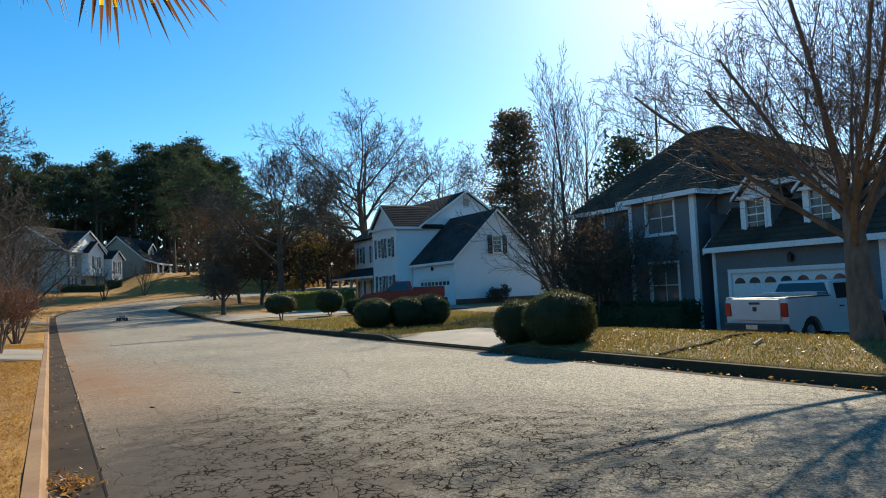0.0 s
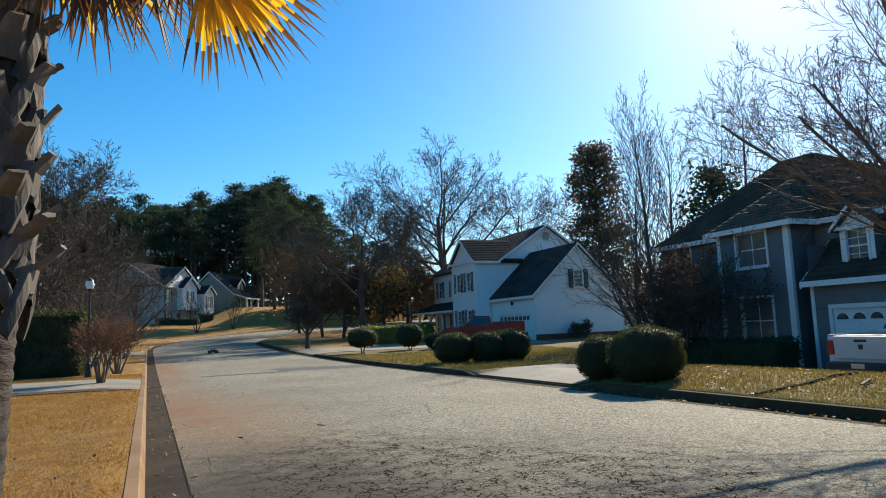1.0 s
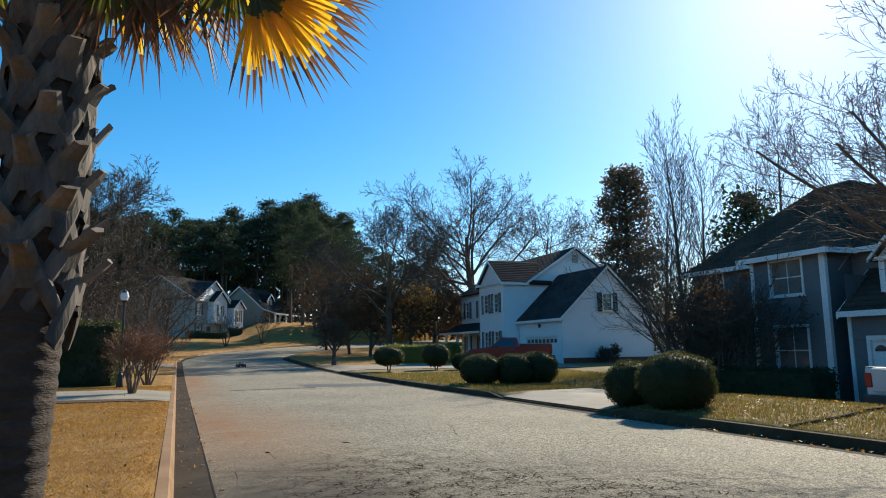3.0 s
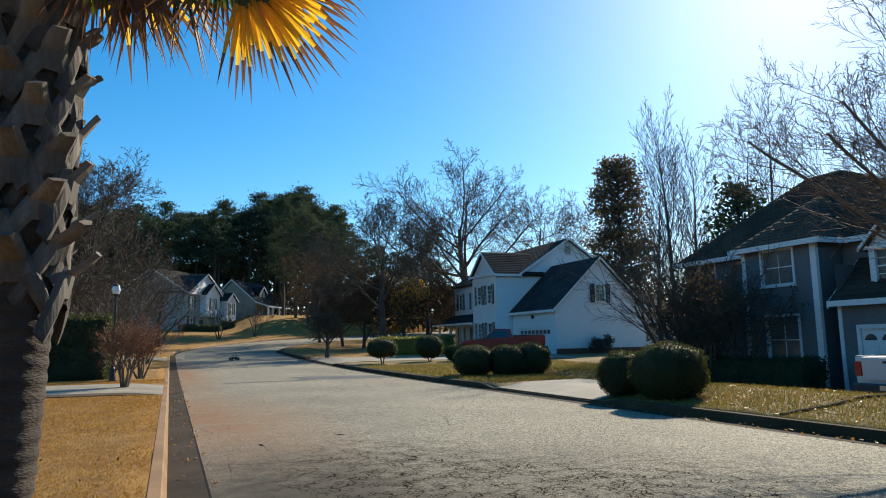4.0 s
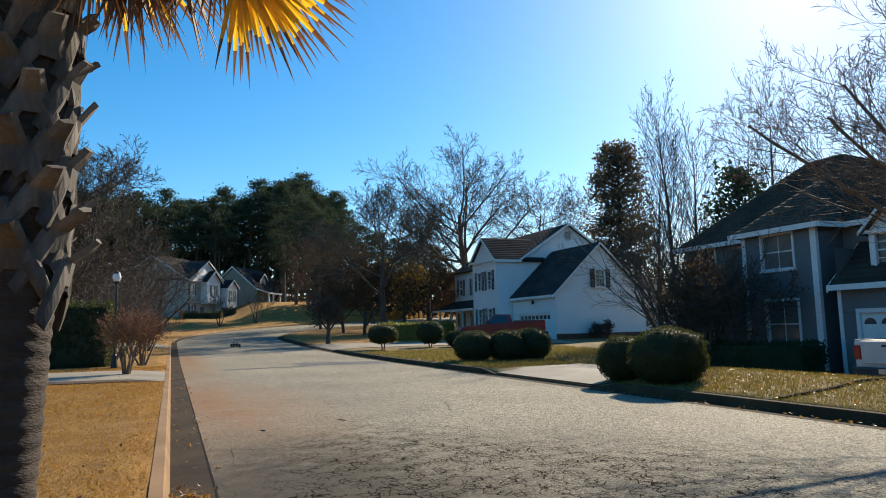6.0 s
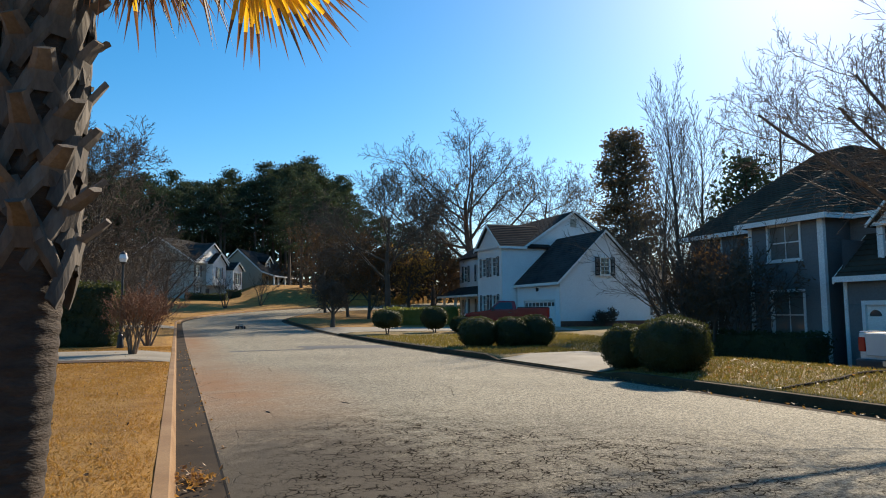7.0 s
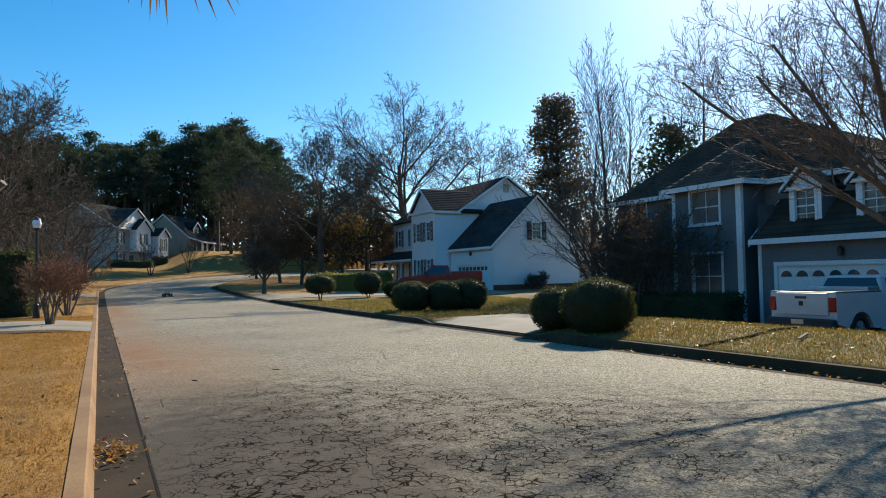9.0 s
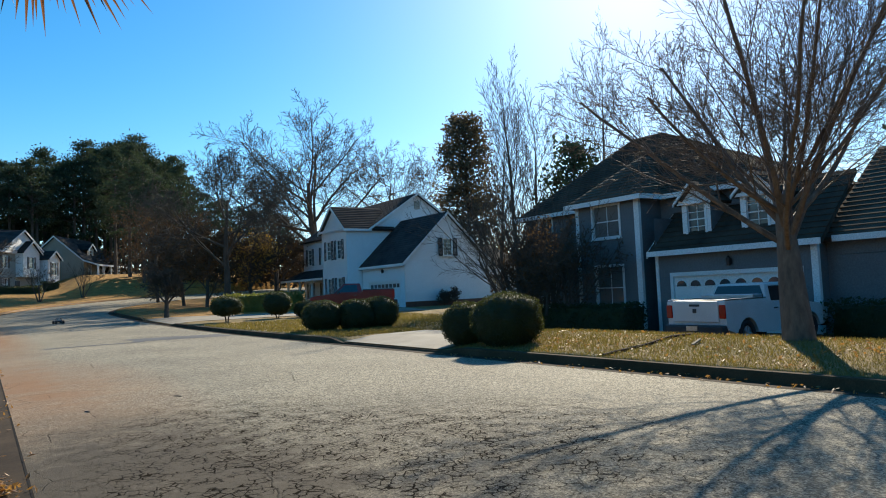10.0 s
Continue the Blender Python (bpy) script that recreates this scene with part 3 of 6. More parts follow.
# The white house: a garage wing with its gable to the street's side, a front ell, a main block and a porch.
def white_house():
    h = thing("house", (27, 44.4, 0.0), "two-storey white clapboard house with charcoal roof and black shutters", "house")
    g0 = -0.05
    gx, gy0, gy1, ex = 27.0, 44.4, 51.3, 35.2
    # garage wing
    s = Face(h, (gx, gy0), (1, 0), (0, -1))
    s.wall(ex - gx, 0.75, 4.0, WHITE_SIDING, [], gable=3.85, label="white clapboard gable wall")
    s.trim("plinth", [(0.0, ex - gx, -0.14, 0.0, g0, 0.75)], BRICK, "dark brick plinth")
    Face(h, (gx, gy0 - 0.13), (1, 0), (0, -1)).window(3.62, 4.42, 4.35, 5.6, 2, 4, 0.40, "double-hung window with black shutters")
    f = Face(h, (gx, gy1), (0, -1), (-1, 0))
    f.wall(gy1 - gy0, g0, 4.0, WHITE_SIDING, [(1.2, 6.1, g0, 2.35)])
    f.garage_door(1.2, 6.1, g0, 2.35, 8, "square")
    wall_lamp(h, gx, 47.7, 3.25)
    mx, pz = (gx + ex) / 2, 7.85
    o = 0.35
    roof(h, [((gx - o, gy1, 3.72), (gx - o, gy0 - 0.25, 3.72), (mx, gy0 - 0.25, pz + 0.02), (mx, gy1 + 2, pz + 0.02)),
             ((ex + o, gy0 - 0.25, 3.72), (ex + o, gy1, 3.72), (mx, gy1 + 2, pz + 0.02), (mx, gy0 - 0.25, pz + 0.02))], DARK_SHINGLE, label="charcoal shingle roof slope")
    rake(h, [((gx - o, gy0 - 0.28, 3.70), (mx, gy0 - 0.28, pz)), ((mx, gy0 - 0.28, pz), (ex + o, gy0 - 0.28, 3.70)), ((gx - o - 0.03, gy1, 3.72), (gx - o - 0.03, gy0 - 0.25, 3.72))])
    e = Face(h, (ex, gy0), (0, 1), (1, 0))
    e.wall(gy1 - gy0, g0, 4.0, WHITE_SIDING)
    # rear wing beyond the garage
    r = Face(h, (ex, 45.6), (1, 0), (0, -1))
    r.wall(4.2, 0.4, 3.6, WHITE_SIDING, [(1.3, 2.3, 1.2, 2.7)])
    r.trim("plinth", [(0, 4.2, -0.14, 0, g0, 0.4)], BRICK)
    r.window(1.35, 2.25, 1.25, 2.65, 2, 4, 0.38, "double-hung window with black shutters")
    # added dark sheet behind the opening, standing in for the unlit room
    r.trim("unlit_room_sheet", [(1.25, 2.35, -0.20, -0.145, 1.1, 2.8)], SHUTTER)
    roof(h, [((ex - 0.2, 45.2, 3.55), (ex + 4.5, 45.2, 3.55), (ex + 4.5, 49.5, 5.6), (ex - 0.2, 49.5, 5.6))], DARK_SHINGLE)
    # front ell and main block
    fx, my0, my1, mfx, mbx = 25.6, 51.4, 56.2, 27.9, 37.7
    a = Face(h, (fx, my0), (1, 0), (0, -1))
    a.wall(mfx - fx + 0.05, g0, 7.25, WHITE_SIDING, label="white clapboard side wall")
    f = Face(h, (fx, my1), (0, -1), (-1, 0))
    wins = [(0.9, 1.75), (2.95, 3.8)]
    f.wall(my1 - my0, 0.6, 7.25, WHITE_SIDING, [(p, q, z, z + 1.5) for p, q in wins for z in (1.4, 4.65)], gable=2.0)
    f.trim("plinth", [(0, my1 - my0, -0.14, 0, g0, 0.6)], BRICK)
    for p, q in wins:
        for z in (1.4, 4.65):
            f.window(p, q, z, z + 1.5, 2, 4, 0.38, "double-hung window with black shutters")
    f.trim("unlit_room_sheet", [(0.7, 4.0, -0.25, -0.2, 1.0, 6.4)], SHUTTER)
    my = (my0 + my1) / 2
    rz = 9.25
    roof(h, [((fx - 0.3, my0 - 0.3, 7.05), (mfx + 2.4, my0 - 0.3, 7.05), (mfx + 2.4, my, rz), (fx - 0.3, my, rz)),
             ((mfx + 2.4, my1 + 0.3, 7.05), (fx - 0.3, my1 + 0.3, 7.05), (fx - 0.3, my, rz), (mfx + 2.4, my, rz))], DARK_SHINGLE)
    rake(h, [((fx - 0.33, my0 - 0.3, 7.05), (fx - 0.33, my, rz)), ((fx - 0.33, my, rz), (fx - 0.33, my1 + 0.3, 7.05)), ((fx - 0.3, my0 - 0.32, 7.06), (mfx, my0 - 0.32, 7.06)), ((fx - 0.34, my0, 7.2), (fx - 0.34, my1, 7.2))])
    m = Face(h, (mfx, my0 + 0.05), (1, 0), (0, -1))
    m.wall(mbx - mfx, g0, 7.25, WHITE_SIDING, gable=3.2)
    lx, lz = (mfx + mbx) / 2, 10.45
    end = 66.0
    roof(h, [((mfx - 0.4, end, 7.0), (mfx - 0.4, my0 - 0.25, 7.0), (lx, my0 - 0.25, lz), (lx, end, lz)),
             ((mbx + 0.4, my0 - 0.25, 7.0), (mbx + 0.4, end, 7.0), (lx, end, lz), (lx, my0 - 0.25, lz))], DARK_SHINGLE)
    rake(h, [((mfx - 0.4, my0 - 0.28, 7.0), (lx, my0 - 0.28, lz)), ((lx, my0 - 0.28, lz), (mbx + 0.4, my0 - 0.28, 7.0))])
    bm = bmesh.new()
    v = Face(h, (lx - 0.3, my0 + 0.05), (1, 0), (0, -1))
    v.block(bm, 0, 0.6, 0.02, 0.06, 9.0, 9.7)
    for i in range(5):
        v.block(bm, 0.06, 0.54, 0.06, 0.075, 9.08 + 0.12 * i, 9.15 + 0.12 * i)
    put(part("gable_vent", bm, GREY_SIDING, None, "pale gable vent"), h)
    f = Face(h, (mfx, end), (0, -1), (-1, 0))
    wins = [(1.2, 2.1), (4.4, 5.3), (7.6, 8.5)]
    f.wall(end - my1, 0.4, 7.25, WHITE_SIDING, [(p, q, z, z + 1.5) for p, q in wins for z in (1.2, 4.65)])
    for p, q in wins:
        for z in (1.2, 4.65):
            f.window(p, q, z, z + 1.5, 2, 4, 0.38, "double-hung window with black shutters")
    f.trim("unlit_room_sheet", [(0.8, 9.0, -0.25, -0.2, 0.8, 6.6)], SHUTTER)
    Face(h, (mbx, my0), (0, 1), (1, 0)).wall(end - my0, g0, 7.25, WHITE_SIDING)
    Face(h, (mbx, end), (-1, 0), (0, 1)).wall(mbx - mfx, g0, 7.25, WHITE_SIDING, gable=3.2)
    # porch before the main front
    put(part("porch_floor", boxes((25.9, 27.9, 56.3, 66.2, g0, 0.4)), BRICK), h)
    for y in (57.0, 59.9, 62.8, 65.8):
        bm = boxes((25.95, 26.13, y - 0.09, y + 0.09, 0.4, 3.1), (25.9, 26.18, y - 0.14, y + 0.14, 0.4, 0.55), (25.9, 26.18, y - 0.14, y + 0.14, 2.95, 3.1))
        put(part("porch_post", bm, WHITE_TRIM), h)
    roof(h, [((25.5, 66.4, 3.1), (25.5, 56.25, 3.1), (27.95, 56.25, 4.1), (27.95, 66.4, 4.1))], DARK_SHINGLE)
    rake(h, [((25.47, 66.4, 3.12), (25.47, 56.25, 3.12))])
    # corner boards
    for x, y, z0, z1 in ((gx, gy0, 0.75, 3.9), (fx, my0, 0.6, 7.0), (fx, my1, 0.6, 7.0), (ex, gy0, 0.75, 3.9)):
        put(part("corner_board", boxes((x - 0.03, x + 0.08, y - 0.03, y + 0.08, z0, z1)), WHITE_TRIM), h)
    return h


# The blue house: a two-storey block with a hip roof, a bay, and a garage under a steep roof with dormers.
def blue_house():
    h = thing("house", (22.3, 17.2, -0.3), "two-storey slate-blue clapboard house with brown hip roof and white trim", "house")
    g0, floor = -0.75, -0.42
    # bay at the front
    f = Face(h, (22.3, 21.5), (0, -1), (-1, 0))
    holes = [(1.0, 2.55, 0.35, 2.25), (0.95, 2.5, 3.45, 4.85)]
    f.wall(3.5, g0, 5.1, BLUE_SIDING, holes)
    f.window(1.05, 2.5, 0.4, 2.2, 2, 2, label="tall white-framed sash window", blind=True)
    f.window(1.0, 2.45, 3.5, 4.8, 2, 2, label="white-framed sash window", blind=True)
    # dark sheet added behind the bay's openings in place of dim rooms
    f.trim("unlit_room_sheet", [(0.8, 2.8, -0.25, -0.2, 0.2, 5.0)], SHUTTER)
    f.trim("corner_board", [(3.27, 3.52, -0.1, 0.05, g0, 4.95)], label="wide white corner board")
    f.trim("corner_board", [(-0.02, 0.16, -0.1, 0.05, g0, 4.95)])
    Face(h, (22.3, 18.0), (1, 0), (0, -1)).wall(1.4, g0, 5.1, BLUE_SIDING)
    Face(h, (23.7, 21.5), (-1, 0), (0, 1)).wall(1.4, g0, 5.1, BLUE_SIDING)
    # main block
    m = Face(h, (23.7, 26.5), (0, -1), (-1, 0))
    m.wall(13.5, g0, 5.1, BLUE_SIDING, [(1.0, 1.9, 3.5, 4.9), (1.0, 1.9, 0.5, 2.2)])
    for a, z0, z1 in ((1.05, 3.55, 4.85), (1.05, 0.55, 2.15)):
        m.window(a, a + 0.9, z0, z1, 2, 2, label="white-framed sash window")
    m.trim("unlit_room_sheet", [(0.6, 2.4, -0.25, -0.2, 0.2, 5.0)], SHUTTER)
    Face(h, (30.5, 26.5), (-1, 0), (0, 1)).wall(6.8, g0, 5.1, BLUE_SIDING)
    Face(h, (23.7, 13.0), (1, 0), (0, -1)).wall(6.8, g0, 5.1, BLUE_SIDING)
    Face(h, (30.5, 13.0), (0, 1), (1, 0)).wall(13.5, g0, 5.1, BLUE_SIDING)
    e, z = 5.0, 8.65
    x0, x1, y0, y1, rx, ra, rb = 23.3, 30.9, 12.6, 26.9, 27.1, 20.3, 21.9
    roof(h, [((x0, y1, e), (x0, y0, e), (rx, ra, z), (rx, rb, z)), ((x1, y0, e), (x1, y1, e), (rx, rb, z), (rx, ra, z)),
             ((x1, y1, e), (x0, y1, e), (rx, rb, z)), ((x0, y0, e), (x1, y0, e), (rx, ra, z))], BROWN_SHINGLE, label="brown shingle hip roof slope")
    # lower wing past the garage
    w = Face(h, (22.9, 11.0), (0, -1), (-1, 0))
    w.wall(17.0, g0, 2.75, BLUE_SIDING, [(8.0, 9.0, 0.6, 2.1)])
    w.window(8.05, 8.95, 0.65, 2.05, 2, 2, label="white-framed sash window")
    w.trim("unlit_room_sheet", [(7.8, 9.2, -0.25, -0.2, 0.4, 2.3)], SHUTTER)
    Face(h, (22.9, -6.0), (1, 0), (0, -1)).wall(9.0, g0, 2.75, BLUE_SIDING, gable=3.3)
    roof(h, [((22.5, 11.0, 2.65), (22.5, -6.3, 2.65), (27.4, -6.3, 6.1), (27.4, 11.0, 6.1)), ((32.3, -6.3, 2.65), (32.3, 11.0, 2.65), (27.4, 11.0, 6.1), (27.4, -6.3, 6.1))], BROWN_SHINGLE)
    roof(h, [((21.95, 21.9, e), (21.95, 17.6, e), (24.9, 19.75, 7.2)), ((21.95, 17.6, e), (26.5, 17.6, e), (26.5, 19.75, 7.2), (24.9, 19.75, 7.2)), ((26.5, 21.9, e), (21.95, 21.9, e), (24.9, 19.75, 7.2), (26.5, 19.75, 7.2))], BROWN_SHINGLE)
    rake(h, [((21.92, 21.9, 5.06), (21.92, 17.6, 5.06)), ((21.95, 17.58, 5.06), (23.5, 17.58, 5.06)), ((23.27, 17.6, 5.06), (23.27, 12.6, 5.06)), ((23.27, 26.9, 5.06), (23.27, 21.9, 5.06)), ((22.47, 10.6, 2.72), (22.47, -6.3, 2.72))])
    # garage
    gx, ga, gb = 22.2, 17.2, 11.0
    f = Face(h, (gx, ga), (0, -1), (-1, 0))
    f.wall(ga - gb, g0, 2.65, BLUE_SIDING, [(0.75, 5.65, floor, 1.65)])
    f.garage_door(0.75, 5.65, floor, 1.65, 8, "arch")
    f.trim("corner_board", [(-0.02, 0.12, -0.1, 0.05, g0, 2.5)])
    f.trim("corner_board", [(ga - gb - 0.14, ga - gb + 0.08, -0.1, 0.05, g0, 2.5)], label="wide white corner board")
    wall_lamp(h, gx, 14.0, 2.1)
    Face(h, (gx, gb), (1, 0), (0, -1)).wall(1.5, g0, 2.65, BLUE_SIDING)
    Face(h, (23.7, ga), (-1, 0), (0, 1)).wall(1.5, g0, 4.0, BLUE_SIDING)
    ez, tz, tx = 2.6, 5.05, 24.6
    roof(h, [((21.85, ga + 0.15, ez), (21.85, gb - 0.35, ez), (tx, gb - 0.35, tz), (tx, ga + 0.15, tz))], BROWN_SHINGLE, label="steep brown shingle garage roof")
    rake(h, [((21.82, ga + 0.15, ez + 0.06), (21.82, gb - 0.35, ez + 0.06)), ((21.85, ga + 0.17, ez), (tx, ga + 0.17, tz))])
    # dormers on the garage roof
    for yc in (15.55, 13.1):
        f = Face(h, (22.6, yc + 0.62), (0, -1), (-1, 0))
        f.wall(1.24, 3.05, 4.55, WHITE_TRIM, [(0.2, 1.04, 3.2, 4.4)], gable=0.62, label="white dormer front")
        f.window(0.24, 1.0, 3.24, 4.36, 2, 4, label="dormer window with small panes")
        f.trim("unlit_room_sheet", [(0.1, 1.14, -0.25, -0.2, 3.1, 4.5)], SHUTTER)
        for sgn in (1, -1):
            Face(h, (22.6 if sgn < 0 else 24.6, yc + sgn * 0.62), (1 if sgn < 0 else -1, 0), (0, sgn)).wall(2.0, 3.05, 4.55, BLUE_SIDING)
        roof(h, [((24.7, yc + 0.82, 4.42), (22.35, yc + 0.82, 4.42), (22.35, yc, 5.25), (24.7, yc, 5.25)), ((22.35, yc - 0.82, 4.42), (24.7, yc - 0.82, 4.42), (24.7, yc, 5.25), (22.35, yc, 5.25))], BROWN_SHINGLE, 0.08)
        rake(h, [((22.32, yc + 0.82, 4.45), (22.32, yc, 5.28)), ((22.32, yc, 5.28), (22.32, yc - 0.82, 4.45)), ((22.45, yc + 0.8, 4.5), (22.45, yc - 0.8, 4.5))], size=0.12)
    return h


def gable(house, x0, x1, y0, y1, ze, zp, mat, over=0.3, course=0.4):
    """A gabled roof whose ridge runs in y, with white boards along its front rakes."""
    m = (x0 + x1) / 2
    roof(house, [((x0 - over, y1, ze - 0.1), (x0 - over, y0 - over, ze - 0.1), (m, y0 - over, zp), (m, y1, zp)),
                 ((x1 + over, y0 - over, ze - 0.1), (x1 + over, y1, ze - 0.1), (m, y1, zp), (m, y0 - over, zp))], mat, course=course)
    rake(house, [((x0 - over, y0 - over - 0.03, ze - 0.12), (m, y0 - over - 0.03, zp)), ((m, y0 - over - 0.03, zp), (x1 + over, y0 - over - 0.03, ze - 0.12))], size=0.24)


def grey_house(at, turn):
    """At the street's end: a gable end to one side, and a front with a broad gable, an overhanging bay and a porch room."""
    h = thing("house", (0, 0, 0), "pale grey two-storey house with dark roofs among pines", "house")
    W, D = 10.4, 11.2
    side = Face(h, (0, D), (0, -1), (-1, 0))
    side.wall(D, -1.5, 5.1, GREY_SIDING, [], 0.3, gable=3.5, label="grey clapboard gable end")
    f = Face(h, (0, 0), (1, 0), (0, -1))
    holes = [(0.65, 1.55, 2.75, 4.25), (0.65, 1.55, -0.1, 1.4)]
    f.wall(W, -1.5, 5.1, GREY_SIDING, holes, 0.3)
    for a, b, c, d in holes:
        f.window(a + 0.05, b - 0.05, c + 0.05, d - 0.05, 2, 2, 0.36, "sash window with dark shutters")
    # added black sheet for the darkness indoors
    f.trim("unlit_room_sheet", [(0.4, 1.8, -0.25, -0.2, -0.4, 4.5)], SHUTTER)
    put(part("front_door", boxes((3.1, 4.0, -0.06, -0.02, -1.0, 1.1)), SHUTTER, None, "dark front door"), h)
    roof(h, [((-0.4, -0.35, 4.95), (W + 0.3, -0.35, 4.95), (W + 0.3, D / 2, 8.6), (-0.4, D / 2, 8.6)),
             ((W + 0.3, D + 0.35, 4.95), (-0.4, D + 0.35, 4.95), (-0.4, D / 2, 8.6), (W + 0.3, D / 2, 8.6))], DARK_SHINGLE, course=0.4)
    rake(h, [((-0.43, -0.35, 4.93), (-0.43, D / 2, 8.6)), ((-0.43, D / 2, 8.6), (-0.43, D + 0.35, 4.93)), ((-0.4, -0.38, 4.95), (W + 0.3, -0.38, 4.95))], size=0.26)
    # broad front gable
    g = Face(h, (0.1, -0.25), (1, 0), (0, -1))
    g.wall(8.4, 4.6, 5.1, WHITE_SIDING, [], 0.3, gable=2.7, label="white gable face")
    gable(h, 0.1, 8.5, -0.25, 5.0, 5.1, 7.85, DARK_SHINGLE)
    # overhanging bay with its own gable
    b = Face(h, (3.2, -1.0), (1, 0), (0, -1))
    b.wall(3.5, 1.7, 4.9, WHITE_SIDING, [(1.25, 2.25, 2.7, 4.2)], 0.3, gable=1.5, label="white overhanging bay")
    b.window(1.3, 2.2, 2.75, 4.15, 2, 2, 0.36, "sash window with dark shutters")
    b.trim("unlit_room_sheet", [(1.0, 2.5, -0.25, -0.2, 2.4, 4.4)], SHUTTER)
    Face(h, (3.2, 0.0), (0, -1), (-1, 0)).wall(1.0, 1.7, 4.9, WHITE_SIDING, [], 0.3)
    Face(h, (6.7, -1.0), (0, 1), (1, 0)).wall(1.0, 1.7, 4.9, WHITE_SIDING, [], 0.3)
    put(part("bay_floor", boxes((3.2, 6.7, -0.99, -0.01, 1.58, 1.7)), WHITE_TRIM), h)
    gable(h, 3.2, 6.7, -1.0, 3.0, 4.9, 6.4, DARK_SHINGLE)
    # porch room at the far end
    p = Face(h, (W - 3.0, -1.8), (1, 0), (0, -1))
    p.wall(2.6, 0.7, 4.2, WHITE_SIDING, [(0.75, 1.85, 1.9, 3.6)], 0.3, gable=1.1, label="white porch room")
    p.window(0.8, 1.8, 1.95, 3.55, 2, 2, 0.34, "sash window with dark shutters")
    p.trim("unlit_room_sheet", [(0.6, 2.0, -0.25, -0.2, 1.7, 3.8)], SHUTTER)
    p.trim("plinth", [(0, 2.6, -0.14, 0, -1.5, 0.7)], BRICK)
    Face(h, (W - 3.0, 0.0), (0, -1), (-1, 0)).wall(1.8, -1.5, 4.2, WHITE_SIDING, [], 0.3)
    Face(h, (W - 0.4, -1.8), (0, 1), (1, 0)).wall(3.0, -1.5, 4.2, WHITE_SIDING, [], 0.3)
    gable(h, W - 3.0, W - 0.4, -1.8, 2.0, 4.2, 5.3, DARK_SHINGLE)
    Face(h, (W, 0), (0, 1), (1, 0)).wall(D, -1.5, 5.1, GREY_SIDING, [], 0.3, gable=3.5)
    Face(h, (W, D), (-1, 0), (0, 1)).wall(W, -1.5, 5.1, GREY_SIDING, [], 0.3)
    h.matrix_basis = pose(*at, 0, 0, turn)
    return h


def tan_house(at, turn):
    """A storey-and-a-half cottage: a tall gable end, a long front roof with a dormer, and a porch under its eaves."""
    h = thing("house", (0, 0, 0), "tan clapboard cottage with a dormer and a front porch among pines", "house")
    W, D = 11.0, 8.4
    side = Face(h, (0, D), (0, -1), (-1, 0))
    side.wall(D, -1.5, 2.6, TAN_SIDING, [], 0.3, gable=3.9, label="tan clapboard gable end")
    f = Face(h, (0, 0), (1, 0), (0, -1))
    holes = [(1.4, 2.4, 0.5, 2.0), (6.4, 7.4, 0.5, 2.0)]
    f.wall(W, -1.5, 2.6, TAN_SIDING, holes, 0.3)
    for a, b, c, d in holes:
        f.window(a + 0.05, b - 0.05, c + 0.05, d - 0.05, 2, 2, 0.0, "white-framed sash window")
    # added black sheet for the dim inside of the cottage
    f.trim("unlit_room_sheet", [(1.1, 7.7, -0.25, -0.2, 0.2, 2.2)], SHUTTER)
    roof(h, [((-0.4, -0.1, 2.75), (W + 0.4, -0.1, 2.75), (W + 0.4, D / 2, 6.5), (-0.4, D / 2, 6.5)),
             ((W + 0.4, D + 0.4, 2.35), (-0.4, D + 0.4, 2.35), (-0.4, D / 2, 6.5), (W + 0.4, D / 2, 6.5)),
             ((-0.4, -2.3, 2.0), (W + 0.4, -2.3, 2.0), (W + 0.4, -0.1, 2.75), (-0.4, -0.1, 2.75))], DARK_SHINGLE, course=0.4)
    rake(h, [((-0.43, -0.1, 2.73), (-0.43, D / 2, 6.5)), ((-0.43, D / 2, 6.5), (-0.43, D + 0.4, 2.33)), ((-0.43, -2.3, 1.98), (-0.43, -0.1, 2.73)), ((-0.4, -2.33, 1.96), (W + 0.4, -2.33, 1.96))], size=0.24)
    d = Face(h, (3.2, 0.9), (1, 0), (0, -1))
    d.wall(2.2, 3.3, 4.6, TAN_SIDING, [(0.6, 1.6, 3.5, 4.4)], 0.3, gable=0.9, label="tan dormer front")
    d.window(0.65, 1.55, 3.55, 4.35, 2, 2, 0.0, "dormer window")
    gable(h, 3.2, 5.4, 0.9, 3.6, 4.6, 5.5, DARK_SHINGLE)
    for x in (0.1, 1.9, 4.6, 7.4, 10.7):
        put(part("porch_post", boxes((x - 0.12, x + 0.12, -2.15, -1.91, -0.4, 2.0), (x - 0.17, x + 0.17, -2.2, -1.86, 1.85, 2.0)), WHITE_TRIM), h)
    put(part("porch_floor", boxes((-0.2, W, -2.3, -0.02, -1.5, -0.4)), BRICK), h)
    Face(h, (W, 0), (0, 1), (1, 0)).wall(D, -1.5, 2.6, TAN_SIDING, [], 0.3, gable=3.9)
    Face(h, (W, D), (-1, 0), (0, 1)).wall(W, -1.5, 2.6, TAN_SIDING, [], 0.3)
    h.matrix_basis = pose(*at, 0, 0, turn)
    return h


white_house()
blue_house()
grey_house((2.0, 101.0, 4.0), 55.0)
tan_house((12.9, 114.0, 5.7), 59.0)


